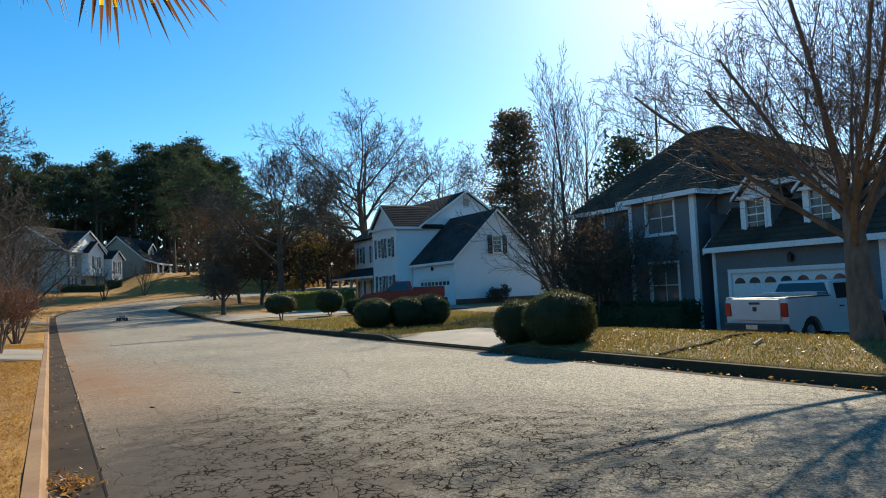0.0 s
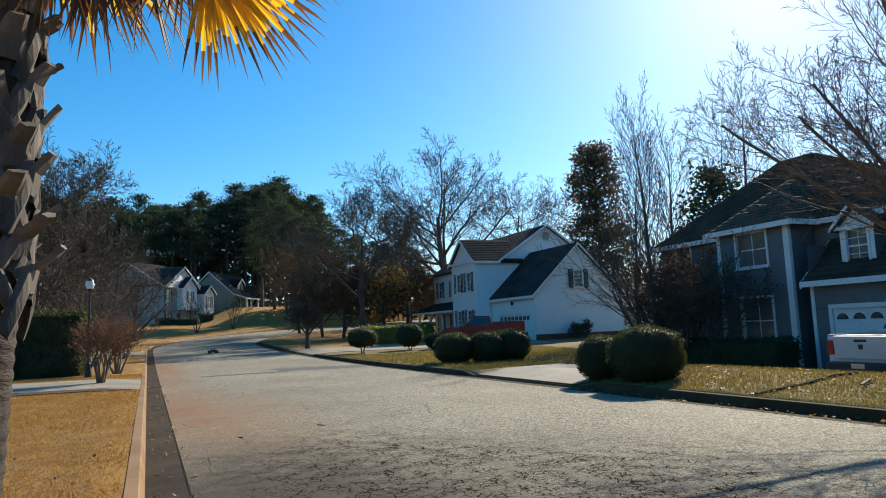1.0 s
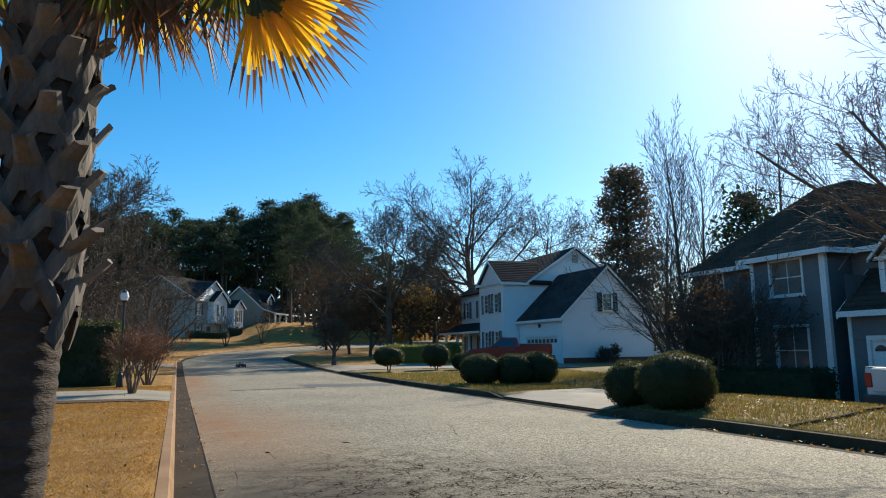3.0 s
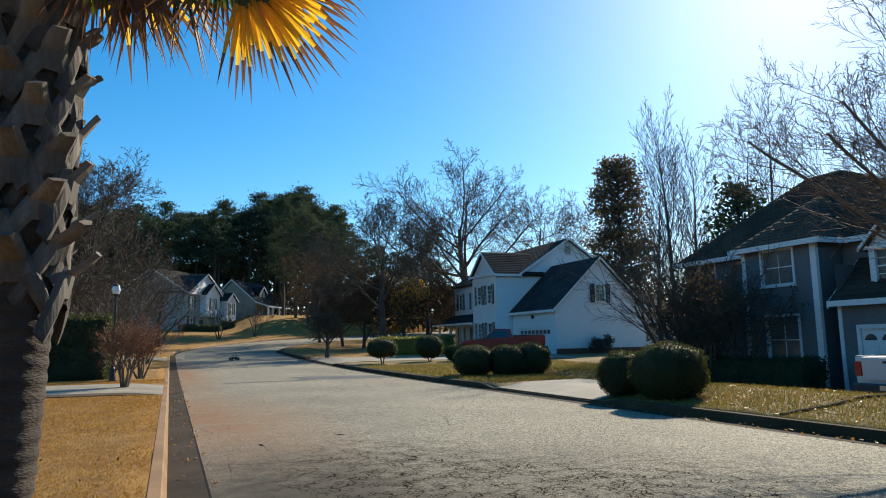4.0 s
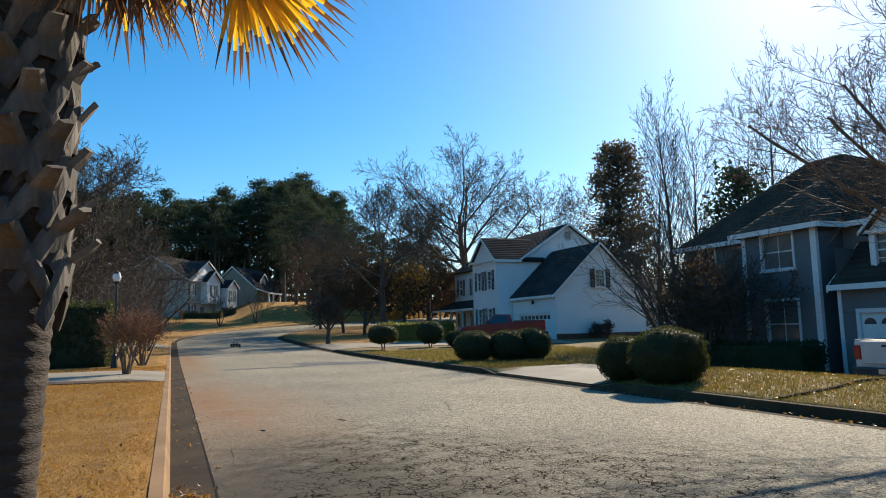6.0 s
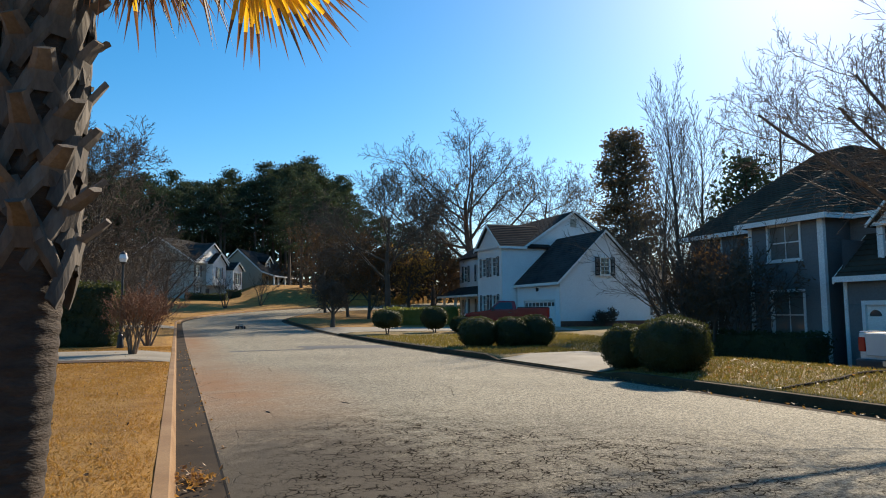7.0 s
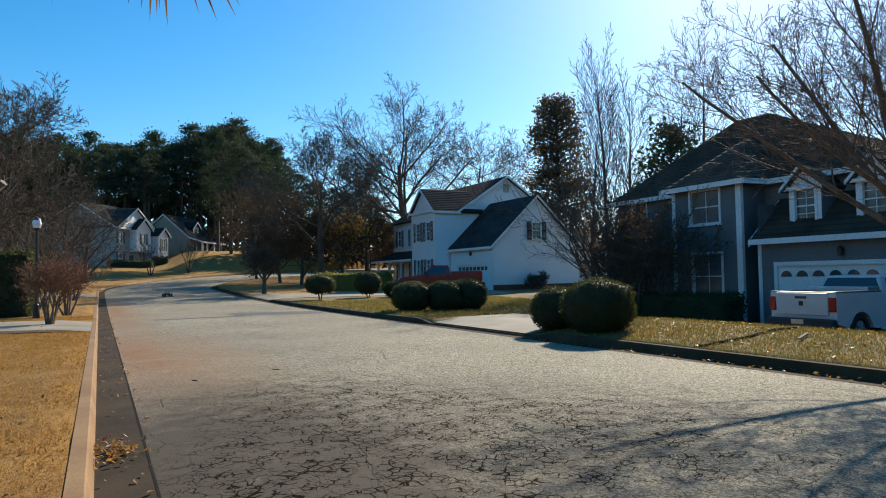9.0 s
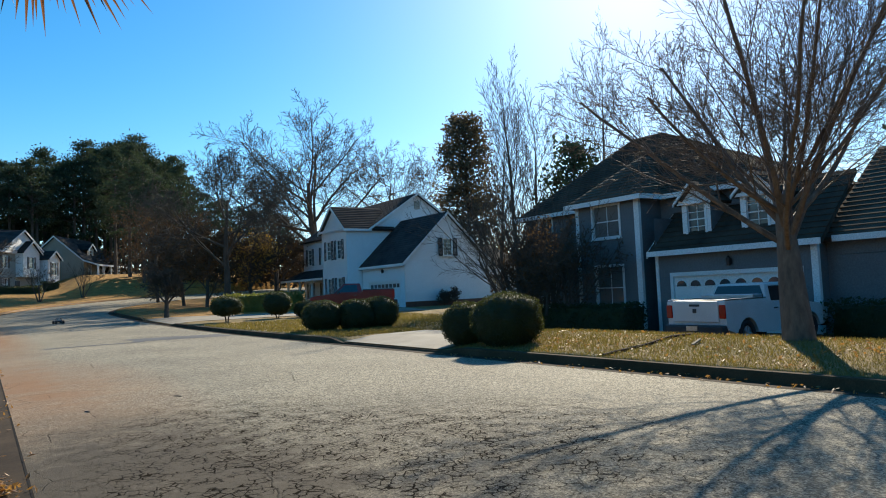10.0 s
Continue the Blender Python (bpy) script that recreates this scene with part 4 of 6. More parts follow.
# ---- trees and shrubs ----
def grow(rng, p, d, length, r, level, cfg, out):
    """Adds the segments of one limb, and of the limbs that spring from it, to out[level]."""
    steps_n = cfg["segs"][level]
    kids = cfg["kids"][level] if level < len(cfg["kids"]) else 0
    first = cfg["first"][level] if level < len(cfg["first"]) else 0.3
    lift, wander = cfg["lift"][min(level, len(cfg["lift"]) - 1)], cfg["wander"]
    pts, dirs = [p.copy()], [d.copy()]
    for i in range(steps_n):
        d = (d + Vector((rng.uniform(-1, 1), rng.uniform(-1, 1), rng.uniform(-1, 1))) * wander + Vector((0, 0, lift))).normalized()
        p = p + d * (length / steps_n)
        pts.append(p)
        dirs.append(d)
    radii = [max(cfg["least"], r * (1 - (1 - cfg["taper"]) * i / steps_n)) for i in range(steps_n + 1)]
    out.append((level, pts, radii))
    if not kids:
        return
    spin = rng.uniform(0, 6.28)
    for k in range(kids):
        f = first + (1 - first) * (k + rng.uniform(0.2, 0.9)) / kids
        i = min(int(f * steps_n), steps_n - 1)
        q = pts[i].lerp(pts[i + 1], f * steps_n - i)
        spin += 2.4 + rng.uniform(-0.4, 0.4)
        u = dirs[i].orthogonal().normalized()
        side = Matrix.Rotation(spin, 3, dirs[i]) @ u
        ang = radians(cfg["angle"][level] * rng.uniform(0.7, 1.3))
        kd = (dirs[i] * math.cos(ang) + side * math.sin(ang)).normalized()
        kl = length * cfg["ratio"][level] * rng.uniform(0.7, 1.2) * (1.15 - 0.5 * f)
        grow(rng, q, kd, kl, radii[i] * cfg["thin"] * rng.uniform(0.8, 1.0), level + 1, cfg, out)


def limbs_mesh(limbs, sides):
    vs, fs = [], []
    for level, pts, radii in limbs:
        n = sides[min(level, len(sides) - 1)]
        base = len(vs)
        u = (pts[1] - pts[0]).normalized().orthogonal().normalized()
        for i, p in enumerate(pts):
            t = (pts[min(i + 1, len(pts) - 1)] - pts[max(i - 1, 0)]).normalized()
            u = (u - t * u.dot(t)).normalized()
            v = t.cross(u)
            for k in range(n):
                a = 6.2832 * k / n
                vs.append(p + (u * math.cos(a) + v * math.sin(a)) * radii[i])
        for i in range(len(pts) - 1):
            for k in range(n):
                a, b = base + i * n + k, base + i * n + (k + 1) % n
                fs.append((a, b, b + n, a + n))
    return [tuple(v) for v in vs], fs


def leaf_quads(rng, places, size, spread=0.0, flat=1.0):
    """Small four-cornered leaves of random turn at the places given."""
    g = np.random.default_rng(rng.randrange(1 << 30))
    p = np.array([tuple(q) for q in places], float)
    k = len(p)
    p += g.normal(0, 1, (k, 3)) * spread
    n = g.normal(0, 1, (k, 3)) * (1, 1, flat)
    n /= np.linalg.norm(n, axis=1, keepdims=True)
    u = np.cross(n, g.normal(0, 1, (k, 3)))
    u /= np.linalg.norm(u, axis=1, keepdims=True)
    v = np.cross(n, u)
    s = size * g.uniform(0.6, 1.3, (k, 1))
    vs = np.stack([p - u * s, p + v * s * 0.5 + n * s * 0.15, p + u * s, p - v * s * 0.5 + n * s * 0.15], 1).reshape(-1, 3)
    return vs.tolist(), np.arange(4 * k).reshape(-1, 4).tolist()


OAK = dict(segs=[6, 6, 5, 4, 3, 2], kids=[10, 8, 7, 5, 2], first=[0.38, 0.25, 0.2, 0.15, 0.1], angle=[50, 44, 42, 40, 36], ratio=[0.74, 0.56, 0.52, 0.5, 0.5], lift=[0.02, 0.045, 0.04, 0.03, 0.02], wander=0.105, taper=0.3, thin=0.55, least=0.015)
BROAD = dict(segs=[6, 8, 6, 4, 3, 2], kids=[13, 9, 7, 5, 2], first=[0.34, 0.2, 0.2, 0.15, 0.1], angle=[58, 40, 40, 40, 36], ratio=[1.0, 0.50, 0.5, 0.48, 0.5], lift=[0.02, 0.055, 0.03, 0.03, 0.02], wander=0.10, taper=0.35, thin=0.52, least=0.017)
ASPEN = dict(segs=[8, 6, 4, 3, 2], kids=[16, 8, 4, 2], first=[0.3, 0.2, 0.1, 0.1], angle=[30, 22, 22, 24], ratio=[0.42, 0.42, 0.42, 0.5], lift=[0.01, 0.09, 0.07, 0.05], wander=0.03, taper=0.12, thin=0.34, least=0.007)
POPLAR = dict(segs=[8, 6, 4, 3, 2], kids=[28, 9, 4, 2], first=[0.15, 0.15, 0.1, 0.1], angle=[27, 22, 24, 26], ratio=[0.40, 0.40, 0.42, 0.5], lift=[0.02, 0.10, 0.06, 0.04], wander=0.035, taper=0.12, thin=0.38, least=0.008)
VASE = dict(segs=[4, 6, 5, 4, 3, 2], kids=[3, 5, 5, 4], first=[0.55, 0.3, 0.2, 0.1, 0.1], angle=[30, 32, 32, 30, 28], ratio=[1.35, 0.55, 0.5, 0.5, 0.5], lift=[0.02, 0.05, 0.05, 0.05, 0.03], wander=0.09, taper=0.4, thin=0.6, least=0.006)
MYRTLE = dict(segs=[5, 9, 7, 6, 4, 3], kids=[15, 10, 8, 6, 3], first=[0.60, 0.15, 0.13, 0.1, 0.1], angle=[48, 35, 35, 34, 30], ratio=[2.0, 0.50, 0.5, 0.46, 0.45], lift=[0.01, 0.05, 0.045, 0.03, 0.01], wander=0.075, taper=0.42, thin=0.34, least=0.0037)
SCRUB = dict(segs=[4, 5, 4, 3, 2], kids=[10, 8, 6, 4], first=[0.1, 0.15, 0.1, 0.1], angle=[45, 42, 40, 38], ratio=[0.75, 0.55, 0.5, 0.5], lift=[0.02, 0.06, 0.04, 0.02], wander=0.14, taper=0.3, thin=0.55, least=0.012)


def bare_tree(at, height, cfg, seed, r=0.25, label="", group="", lean=(0, 0), trunk_share=0.5, bark=None, twig=None, leaves=0, leaf_mat=None, leaf_size=0.07, low=0.0, name="tree", stems=1, splay=0.3, shape=None):
    rng = random.Random(seed)
    t = thing(name, at, label or "tall bare deciduous tree in winter", "tree", group)
    limbs = []
    for k in range(stems):
        a = 6.2832 * k / stems + rng.uniform(-0.4, 0.4)
        sp = splay if stems > 1 else 0
        d = Vector((lean[0] + sp * math.cos(a), lean[1] + sp * math.sin(a), 1)).normalized()
        off = Vector((math.cos(a), math.sin(a), 0)) * (r * 0.9 if stems > 1 else 0)
        grow(rng, off - Vector((0, 0, 0.15)), d, height * trunk_share * rng.uniform(0.85, 1.1), r, 0, cfg, limbs)
    top = max(p.z for _, pts, _ in limbs for p in pts)
    k = height / top
    for _, pts, _ in limbs:
        for i, p in enumerate(pts):
            pts[i] = Vector((p.x * k, p.y * k, p.z * k if p.z > 0 else p.z))
    part("trunk", limbs_mesh([l for l in limbs if l[0] < 3], [9, 6, 4]), bark or BARK, t, "trunk dividing into bare limbs", smooth=True)
    part("crown", limbs_mesh([l for l in limbs if l[0] > 2], [3]), twig or TWIG, t, "crown of fine bare twigs")
    if leaves:
        ends = [pts[rng.randrange(1, len(pts))] for lv, pts, _ in limbs if lv >= 2]
        places = [rng.choice(ends) for _ in range(leaves)]
        if low:
            places = [p for p in places if p.z < height * low] or places
        part("foliage", leaf_quads(rng, places, leaf_size, 0.15), leaf_mat or DRY_LEAF, t)
    return t


def pine_master(height, seed, crown_from=0.4, wide=3.2, clumps=75, quads=16, mat=None, column=False, name="tree", label=""):
    """An evergreen: a straight trunk, short limbs and tufts of needles with gaps between them."""
    rng = random.Random(seed)
    t = thing(name, (0, 0, -50), label or "tall dark green pine with a ragged crown", "tree", "" if column else "far pines")
    limbs = [(0, [Vector((0, 0, -0.3)), Vector((0.1, 0.05, height * 0.5)), Vector((0, 0.1, height * 0.97))], [height * 0.014, height * 0.010, 0.05])]
    places = []
    for i in range(clumps):
        f = rng.random()
        z = height * (crown_from + (1 - crown_from) * f)
        if column:
            w = wide * ((1 - f) ** 0.28 * 0.9 + 0.10) * (0.75 + 0.25 * min(1, f * 4))
        else:
            w = wide * (0.35 + 0.75 * math.sin(math.pi * min(1, f * 0.72 + 0.2))) * (1 - 0.7 * f ** 6)
        a, rr = rng.uniform(0, 6.28), w * rng.uniform(0.35, 1.0)
        c = Vector((rr * math.cos(a), rr * math.sin(a), z + rr * (0.12 if not column else 0.05)))
        limbs.append((1, [Vector((0, 0, z - rr * 0.25)), c * 0.5 + Vector((0, 0, z - rr * 0.1)) * 0.5, c], [0.07, 0.05, 0.02]))
        if column:
            size = rng.uniform(0.55, 1.0) * 0.44
            wx, wz = size, size * 0.9
        else:
            size = rng.uniform(0.7, 1.25) * 0.72
            wx, wz = size, size * 0.42
        for _ in range(quads):
            places.append(c + Vector((rng.gauss(0, wx), rng.gauss(0, wx), rng.gauss(0, wz))))
    part("trunk", limbs_mesh(limbs, [7, 4]), BARK, t, smooth=True)
    part("crown", leaf_quads(rng, places, 0.24 if not column else 0.20, 0.05), mat or PINE_LEAF, t)
    return t


def shrub(at, rx, ry, rz, seed, leaves=3200, size=0.035, label="", group="", mat=None, stem=0.0, square=2.3):
    rng = random.Random(seed)
    t = thing("shrub", at, label or "clipped round dark green holly shrub beside the street", "shrub", group)
    cz = rz + stem

    def surface(d, k=1.0):
        w = (abs(d.x) ** square + abs(d.y) ** square + abs(d.z) ** square) ** (-1 / square)
        n = 1 + 0.09 * noise.noise(d * 2.3 + Vector((seed, 0, 0))) + 0.05 * noise.noise(d * 6 + Vector((0, seed, 0)))
        return Vector((d.x * rx, d.y * ry, d.z * rz)) * (w * n * k) + Vector((0, 0, cz))

    bm = bmesh.new()
    bmesh.ops.create_icosphere(bm, subdivisions=4, radius=1)
    for v in bm.verts:
        v.co = surface(v.co.normalized(), 0.93)
    part("inner_growth", bm, mat or BOX_LEAF, t, smooth=True)
    places = []
    for _ in range(leaves):
        d = Vector((rng.gauss(0, 1), rng.gauss(0, 1), rng.gauss(0, 1))).normalized()
        places.append(surface(d, rng.uniform(0.92, 1.03)))
    part("foliage", leaf_quads(rng, places, size, 0.01), mat or BOX_LEAF, t)
    bm = bmesh.new()
    for k in range(4):
        a = 1.57 * k + 0.4
        tube(bm, [(0.05 * math.cos(a), 0.05 * math.sin(a), -0.1), (0.12 * math.cos(a), 0.12 * math.sin(a), stem * 0.5 + 0.1), (rx * 0.4 * math.cos(a), ry * 0.4 * math.sin(a), stem + rz * 0.6)], [0.035, 0.03, 0.02], 6)
    part("stem", bm, BARK, t)
    return t


def hedge(x0, x1, y0, y1, z0, z1, seed, label, mat=None, size=0.06, per=260):
    rng = random.Random(seed)
    t = thing("hedge", ((x0 + x1) / 2, (y0 + y1) / 2, z0), label, "hedge")
    cx, cy = (x0 + x1) / 2, (y0 + y1) / 2
    hx, hy, h = (x1 - x0) / 2, (y1 - y0) / 2, z1 - z0
    bm = bmesh.new()
    box(bm, -hx * 0.9, hx * 0.9, -hy * 0.96, hy * 0.96, 0, h * 0.88)
    bmesh.ops.subdivide_edges(bm, edges=bm.edges, cuts=10, use_grid_fill=True)
    for v in bm.verts:
        v.co += v.co.normalized() * 0.12 * noise.noise(v.co * 1.7 + Vector((seed, 0, 0)))
    part("inner_growth", bm, mat or BOX_LEAF, t, smooth=True)
    places = []
    for _ in range(int(per * (hx * hy * 4 + 2 * h * (hx + hy) * 2))):
        s = rng.random()
        x, y, z = rng.uniform(-hx, hx), rng.uniform(-hy, hy), rng.uniform(0, h)
        w = 4 * hx * hy
        if s < w / (w + 4 * h * (hx + hy)):
            z = h * (0.93 + 0.12 * noise.noise((x * 1.3, y * 1.3, seed)))
        elif rng.random() < hy / (hx + hy):
            x = rng.choice((-hx, hx)) * (0.95 + 0.1 * noise.noise((y, z, seed)))
        else:
            y = rng.choice((-hy, hy))
        places.append((x, y, z))
    part("foliage", leaf_quads(rng, places, size, 0.04), mat or BOX_LEAF, t)
    return t


def at_ground(x, y, d=0.0):
    return (x, y, lawn_z(x, y) + d)


def polar(az, dist):
    """A place by its angle to the left of the street's line, seen from the kerb where the walk stands."""
    return -math.sin(radians(az)) * dist, math.cos(radians(az)) * dist


# clipped shrubs along the far kerb
G1 = "clipped shrubs by the driveway"
shrub(at_ground(10.08, 12.0, -0.08), 0.78, 0.78, 0.64, 1, 11000, 0.024, "large clipped round dark holly shrub beside the kerb", G1)
shrub(at_ground(10.15, 13.62, -0.08), 0.62, 0.62, 0.55, 2, 8000, 0.024, "clipped round dark holly shrub beside a larger one", G1)
shrub(at_ground(10.95, 24.1, -0.05), 0.78, 0.78, 0.60, 3, 6500, 0.03, "clipped round dark holly shrub at the driveway's edge", G1)
shrub(at_ground(12.1, 23.55, -0.05), 0.72, 0.72, 0.60, 4, 6500, 0.03, "clipped round dark holly shrub at the driveway's edge", G1)
shrub(at_ground(13.15, 23.6, -0.05), 0.76, 0.76, 0.63, 5, 6500, 0.03, "clipped round dark holly shrub at the driveway's edge", G1)
shrub(at_ground(11.5, 38.2, 0.0), 0.86, 0.86, 0.55, 6, 2600, 0.05, "flat-topped clipped shrub on short stems", G1, stem=0.35)
shrub(at_ground(14.9, 39.4, 0.0), 0.82, 0.82, 0.72, 7, 2600, 0.05, "round clipped shrub on short stems", G1, stem=0.2)
shrub(at_ground(16.4, 38.6, 0.0), 0.7, 0.7, 0.5, 8, 2000, 0.05, "low round clipped shrub by the red pickup", G1)
hedge(19.9, 21.2, 17.0, 21.6, -0.7, 0.70, 11, "dark clipped hedge under the blue house windows", per=200)
hedge(20.9, 21.9, -4.0, 10.3, -0.6, 0.7, 12, "dark clipped hedge along the blue house", per=120)
hedge(15.5, 21.5, 50.5, 52.5, 0.2, 1.9, 13, "loose yellow-green hedge beside the white house", leaf_material("privet_leaf", (0.10, 0.12, 0.02), (0.19, 0.19, 0.04), 2, (0.3, 0.3, 0.05), 0.35), 0.09, 90)
hedge(-6.0, -2.3, 31.0, 34.0, 0.1, 2.9, 14, "tall dark evergreen hedge behind the straw lawn", per=130, size=0.08)

hedge(1.0, 6.5, 98.0, 99.6, 2.4, 4.3, 15, "dark foundation hedge before the grey house", per=40, size=0.14)
hedge(6.6, 8.6, 101.0, 103.0, 3.0, 4.9, 16, "dark foundation shrub before the grey house", per=40, size=0.14)

# crape myrtles and small trees
bare_tree(at_ground(12.25, 6.42, -0.05), 8.2, MYRTLE, 21, 0.30, "bare grey-brown crape myrtle with a thick forking trunk beside the kerb", trunk_share=0.27, bark=SMOOTH_BARK, twig=PALE_TWIG, lean=(-0.02, 0.05))
x, y = polar(3.1, 24.9)
bare_tree(at_ground(x, y), 2.5, VASE, 22, 0.05, "many-stemmed crape myrtle with a russet twiggy crown", trunk_share=0.42, bark=SMOOTH_BARK, twig=RED_TWIG, stems=9, splay=0.34, leaves=3800, leaf_mat=RED_TWIG, leaf_size=0.028)
bare_tree(at_ground(-1.1, 31.0), 2.6, VASE, 23, 0.05, "many-stemmed crape myrtle with a russet twiggy crown", trunk_share=0.42, bark=SMOOTH_BARK, twig=RED_TWIG, stems=6, splay=0.35)
bare_tree(at_ground(-2.6, 37.0), 4.2, VASE, 24, 0.07, "bare many-stemmed crape myrtle on the straw lawn", trunk_share=0.4, stems=5, splay=0.4)
bare_tree(at_ground(-1.4, 47.0), 3.8, VASE, 25, 0.07, "bare many-stemmed crape myrtle near the kerb", trunk_share=0.4, stems=5, splay=0.35)
for az, dist, hh, sd in ((-3.6, 88, 4.6, 26), (-6.4, 92, 4.4, 27)):
    x, y = polar(az, dist)
    bare_tree(at_ground(x, y), hh, VASE, sd, 0.08, "small bare crape myrtle before the far houses", trunk_share=0.4, stems=4, splay=0.3)
x, y = polar(-12.2, 50)
bare_tree(at_ground(x, y), 3.9, OAK, 28, 0.2, "low spreading bare ornamental tree on the lawn", trunk_share=0.42)
bare_tree(at_ground(20.2, 21.6), 6.4, VASE, 29, 0.09, "bare many-stemmed crape myrtle beside the blue house", trunk_share=0.4, stems=6, splay=0.5, lean=(-0.1, 0.12))
bare_tree(at_ground(20.9, 24.3), 6.6, VASE, 30, 0.09, "bare many-stemmed crape myrtle beside the blue house", trunk_share=0.4, stems=6, splay=0.45, lean=(-0.15, 0.1))
bare_tree(at_ground(20.1, 23.0), 5.8, VASE, 33, 0.08, "bare many-stemmed crape myrtle beside the blue house", trunk_share=0.4, stems=6, splay=0.4)
bare_tree(at_ground(20.5, 20.4), 4.9, SCRUB, 31, 0.09, "small tree hung with withered brown leaves", trunk_share=0.6, leaves=1500, leaf_mat=OAK_LEAF, leaf_size=0.075)
bare_tree(at_ground(22.2, 24.2), 5.0, SCRUB, 32, 0.10, "small tree hung with withered brown leaves", trunk_share=0.6, leaves=1500, leaf_mat=OAK_LEAF, leaf_size=0.075)
bare_tree(at_ground(20.4, 22.0), 4.4, SCRUB, 34, 0.09, "small tree hung with withered brown leaves", trunk_share=0.6, leaves=1800, leaf_mat=OAK_LEAF, leaf_size=0.075)

for x, hh, sd in ((30.1, 1.35, 35), (31.0, 1.6, 36)):
    bare_tree(at_ground(x, 43.7), hh, SCRUB, sd, 0.03, "small dark leggy shrub against the brick plinth", trunk_share=0.6, leaves=40, leaf_mat=BOX_LEAF, leaf_size=0.05, name="shrub")

# tall trees behind the houses
for az, dist, hh, sd, cfg, rr, ts in ((-41.0, 47, 18.4, 41, POPLAR, 0.2, 0.8), (-39.6, 52, 15.5, 40, POPLAR, 0.16, 0.8), (-42.6, 50, 16.5, 42, POPLAR, 0.17, 0.8), (-48.5, 50, 20.6, 43, ASPEN, 0.22, 0.8), (-46.7, 52, 18.0, 39, ASPEN, 0.17, 0.8),
                                  (-24.5, 85, 23.6, 45, BROAD, 0.6, 0.5), (-30.4, 90, 20.5, 46, OAK, 0.32, 0.55), (-16.8, 62, 14.6, 47, OAK, 0.32, 0.6), (-20.6, 95, 16.0, 48, OAK, 0.35, 0.5)):
    x, y = polar(az, dist)
    bare_tree(at_ground(x, y), hh, cfg, sd, rr, "tall bare deciduous tree with grey limbs behind the houses" if cfg is OAK else "tall slender bare tree with upswept branches", trunk_share=ts, leaves=260 if sd in (45, 46) else 0, leaf_mat=AUTUMN_LEAF, leaf_size=0.12)
for az, dist, hh, sd in ((-13.5, 70, 11.0, 51), (-15.2, 66, 9.5, 52), (-18.6, 68, 9.0, 53), (-20.6, 72, 8.5, 54), (-11.6, 80, 12.5, 55), (-22.5, 78, 8.0, 56)):
    x, y = polar(az, dist)
    bare_tree(at_ground(x, y), hh, SCRUB, sd, 0.18, "young oak with lingering brown leaves", "brown-leaved trees beyond the lawn", trunk_share=0.6, leaves=2200 if sd == 53 else 6500, leaf_mat=AUTUMN_LEAF if sd == 53 else OAK_LEAF, leaf_size=0.11, low=0.8)
for az, dist, hh, sd, cfg in ((6.6, 50, 15.5, 61, OAK), (9.5, 48, 12.0, 62, OAK), (2.8, 60, 8.5, 63, SCRUB), (5.0, 50, 7.5, 64, SCRUB), (8.0, 42, 7.0, 65, SCRUB), (0.8, 75, 8.0, 66, SCRUB), (12.0, 60, 15.0, 67, OAK), (3.5, 70, 10.0, 68, SCRUB)):
    x, y = polar(az, dist)
    bare_tree(at_ground(x, y), hh, cfg, sd, 0.25, "bare deciduous tree at the edge of the straw lawn", "bare trees behind the straw lawn", trunk_share=0.55)

# evergreens
cedar = pine_master(19.3, 71, 0.06, 4.3, 620, 22, CEDAR_LEAF, True, label="tall columnar cedar with bronze-green foliage")
x, y = polar(-36.9, 72)
cedar.matrix_basis = pose(*at_ground(x, y))
small = pine_master(10.8, 72, 0.1, 2.9, 160, 22, PINE_LEAF, True, label="dark green conifer behind the blue house")
x, y = polar(-46.0, 46)
small.matrix_basis = pose(*at_ground(x, y))
c = copy_thing(small, pose(*at_ground(*polar(-72.5, 38)), 0, 0, 70))
masters = [pine_master(25, 81 + k, 0.30 + 0.10 * k, 3.9 + 0.4 * k, 95 - 12 * k, 62) for k in range(4)]
rng = random.Random(5)
spots = [(-8.6, 112), (-9.6, 104), (-10.6, 100), (-11.5, 97), (-12.3, 103), (-13.2, 108)]
for k in range(62):
    az = 16 - 29.5 * (k + rng.uniform(-0.3, 0.3)) / 62
    spots.append((az, rng.choice((122, 129, 136, 144)) + rng.uniform(-2, 2)))
spots += [(-14.0 - 0.62 * k, 138 + 5 * (k % 3)) for k in range(13)]
for k, (az, dist) in enumerate(spots):
    x, y = polar(az, dist)
    want = 21.6 if az > -6.0 else 24.6
    if az < -10.8:
        want = 21.0
    if az < -13.5:
        want = 15.5 + (az + 13.5) * 0.6
    s = want * dist / 130 / 25 * rng.uniform(0.84, 1.05)
    m = pose(*at_ground(x, y), 0, 0, rng.uniform(0, 360)) @ Matrix.Scale(s * 0.96, 4)
    if k < 4:
        masters[k].matrix_basis = m
    else:
        c = copy_thing(masters[k % 4], Matrix())
        c.matrix_basis = m


def far_wood(name, rows, label, mat, seed, size):
    """Far woods: tufts and stems that nobody could count, closing the view between the trees."""
    rng = random.Random(seed)
    places = []
    for az0, az1, dist, z0, z1, n in rows:
        for _ in range(n):
            az = rng.uniform(az0, az1)
            x, y = polar(az, dist + rng.uniform(-3, 3))
            lim = z1 * (0.85 + 0.3 * noise.noise((az * 0.45, seed, 0)))
            places.append((x, y, lawn_z(x, y) + z0 + (lim - z0) * rng.random()))
    ob = part(name, leaf_quads(rng, places, size, 0.2), mat)
    return tagged(ob, label, "woods", kind="stuff")


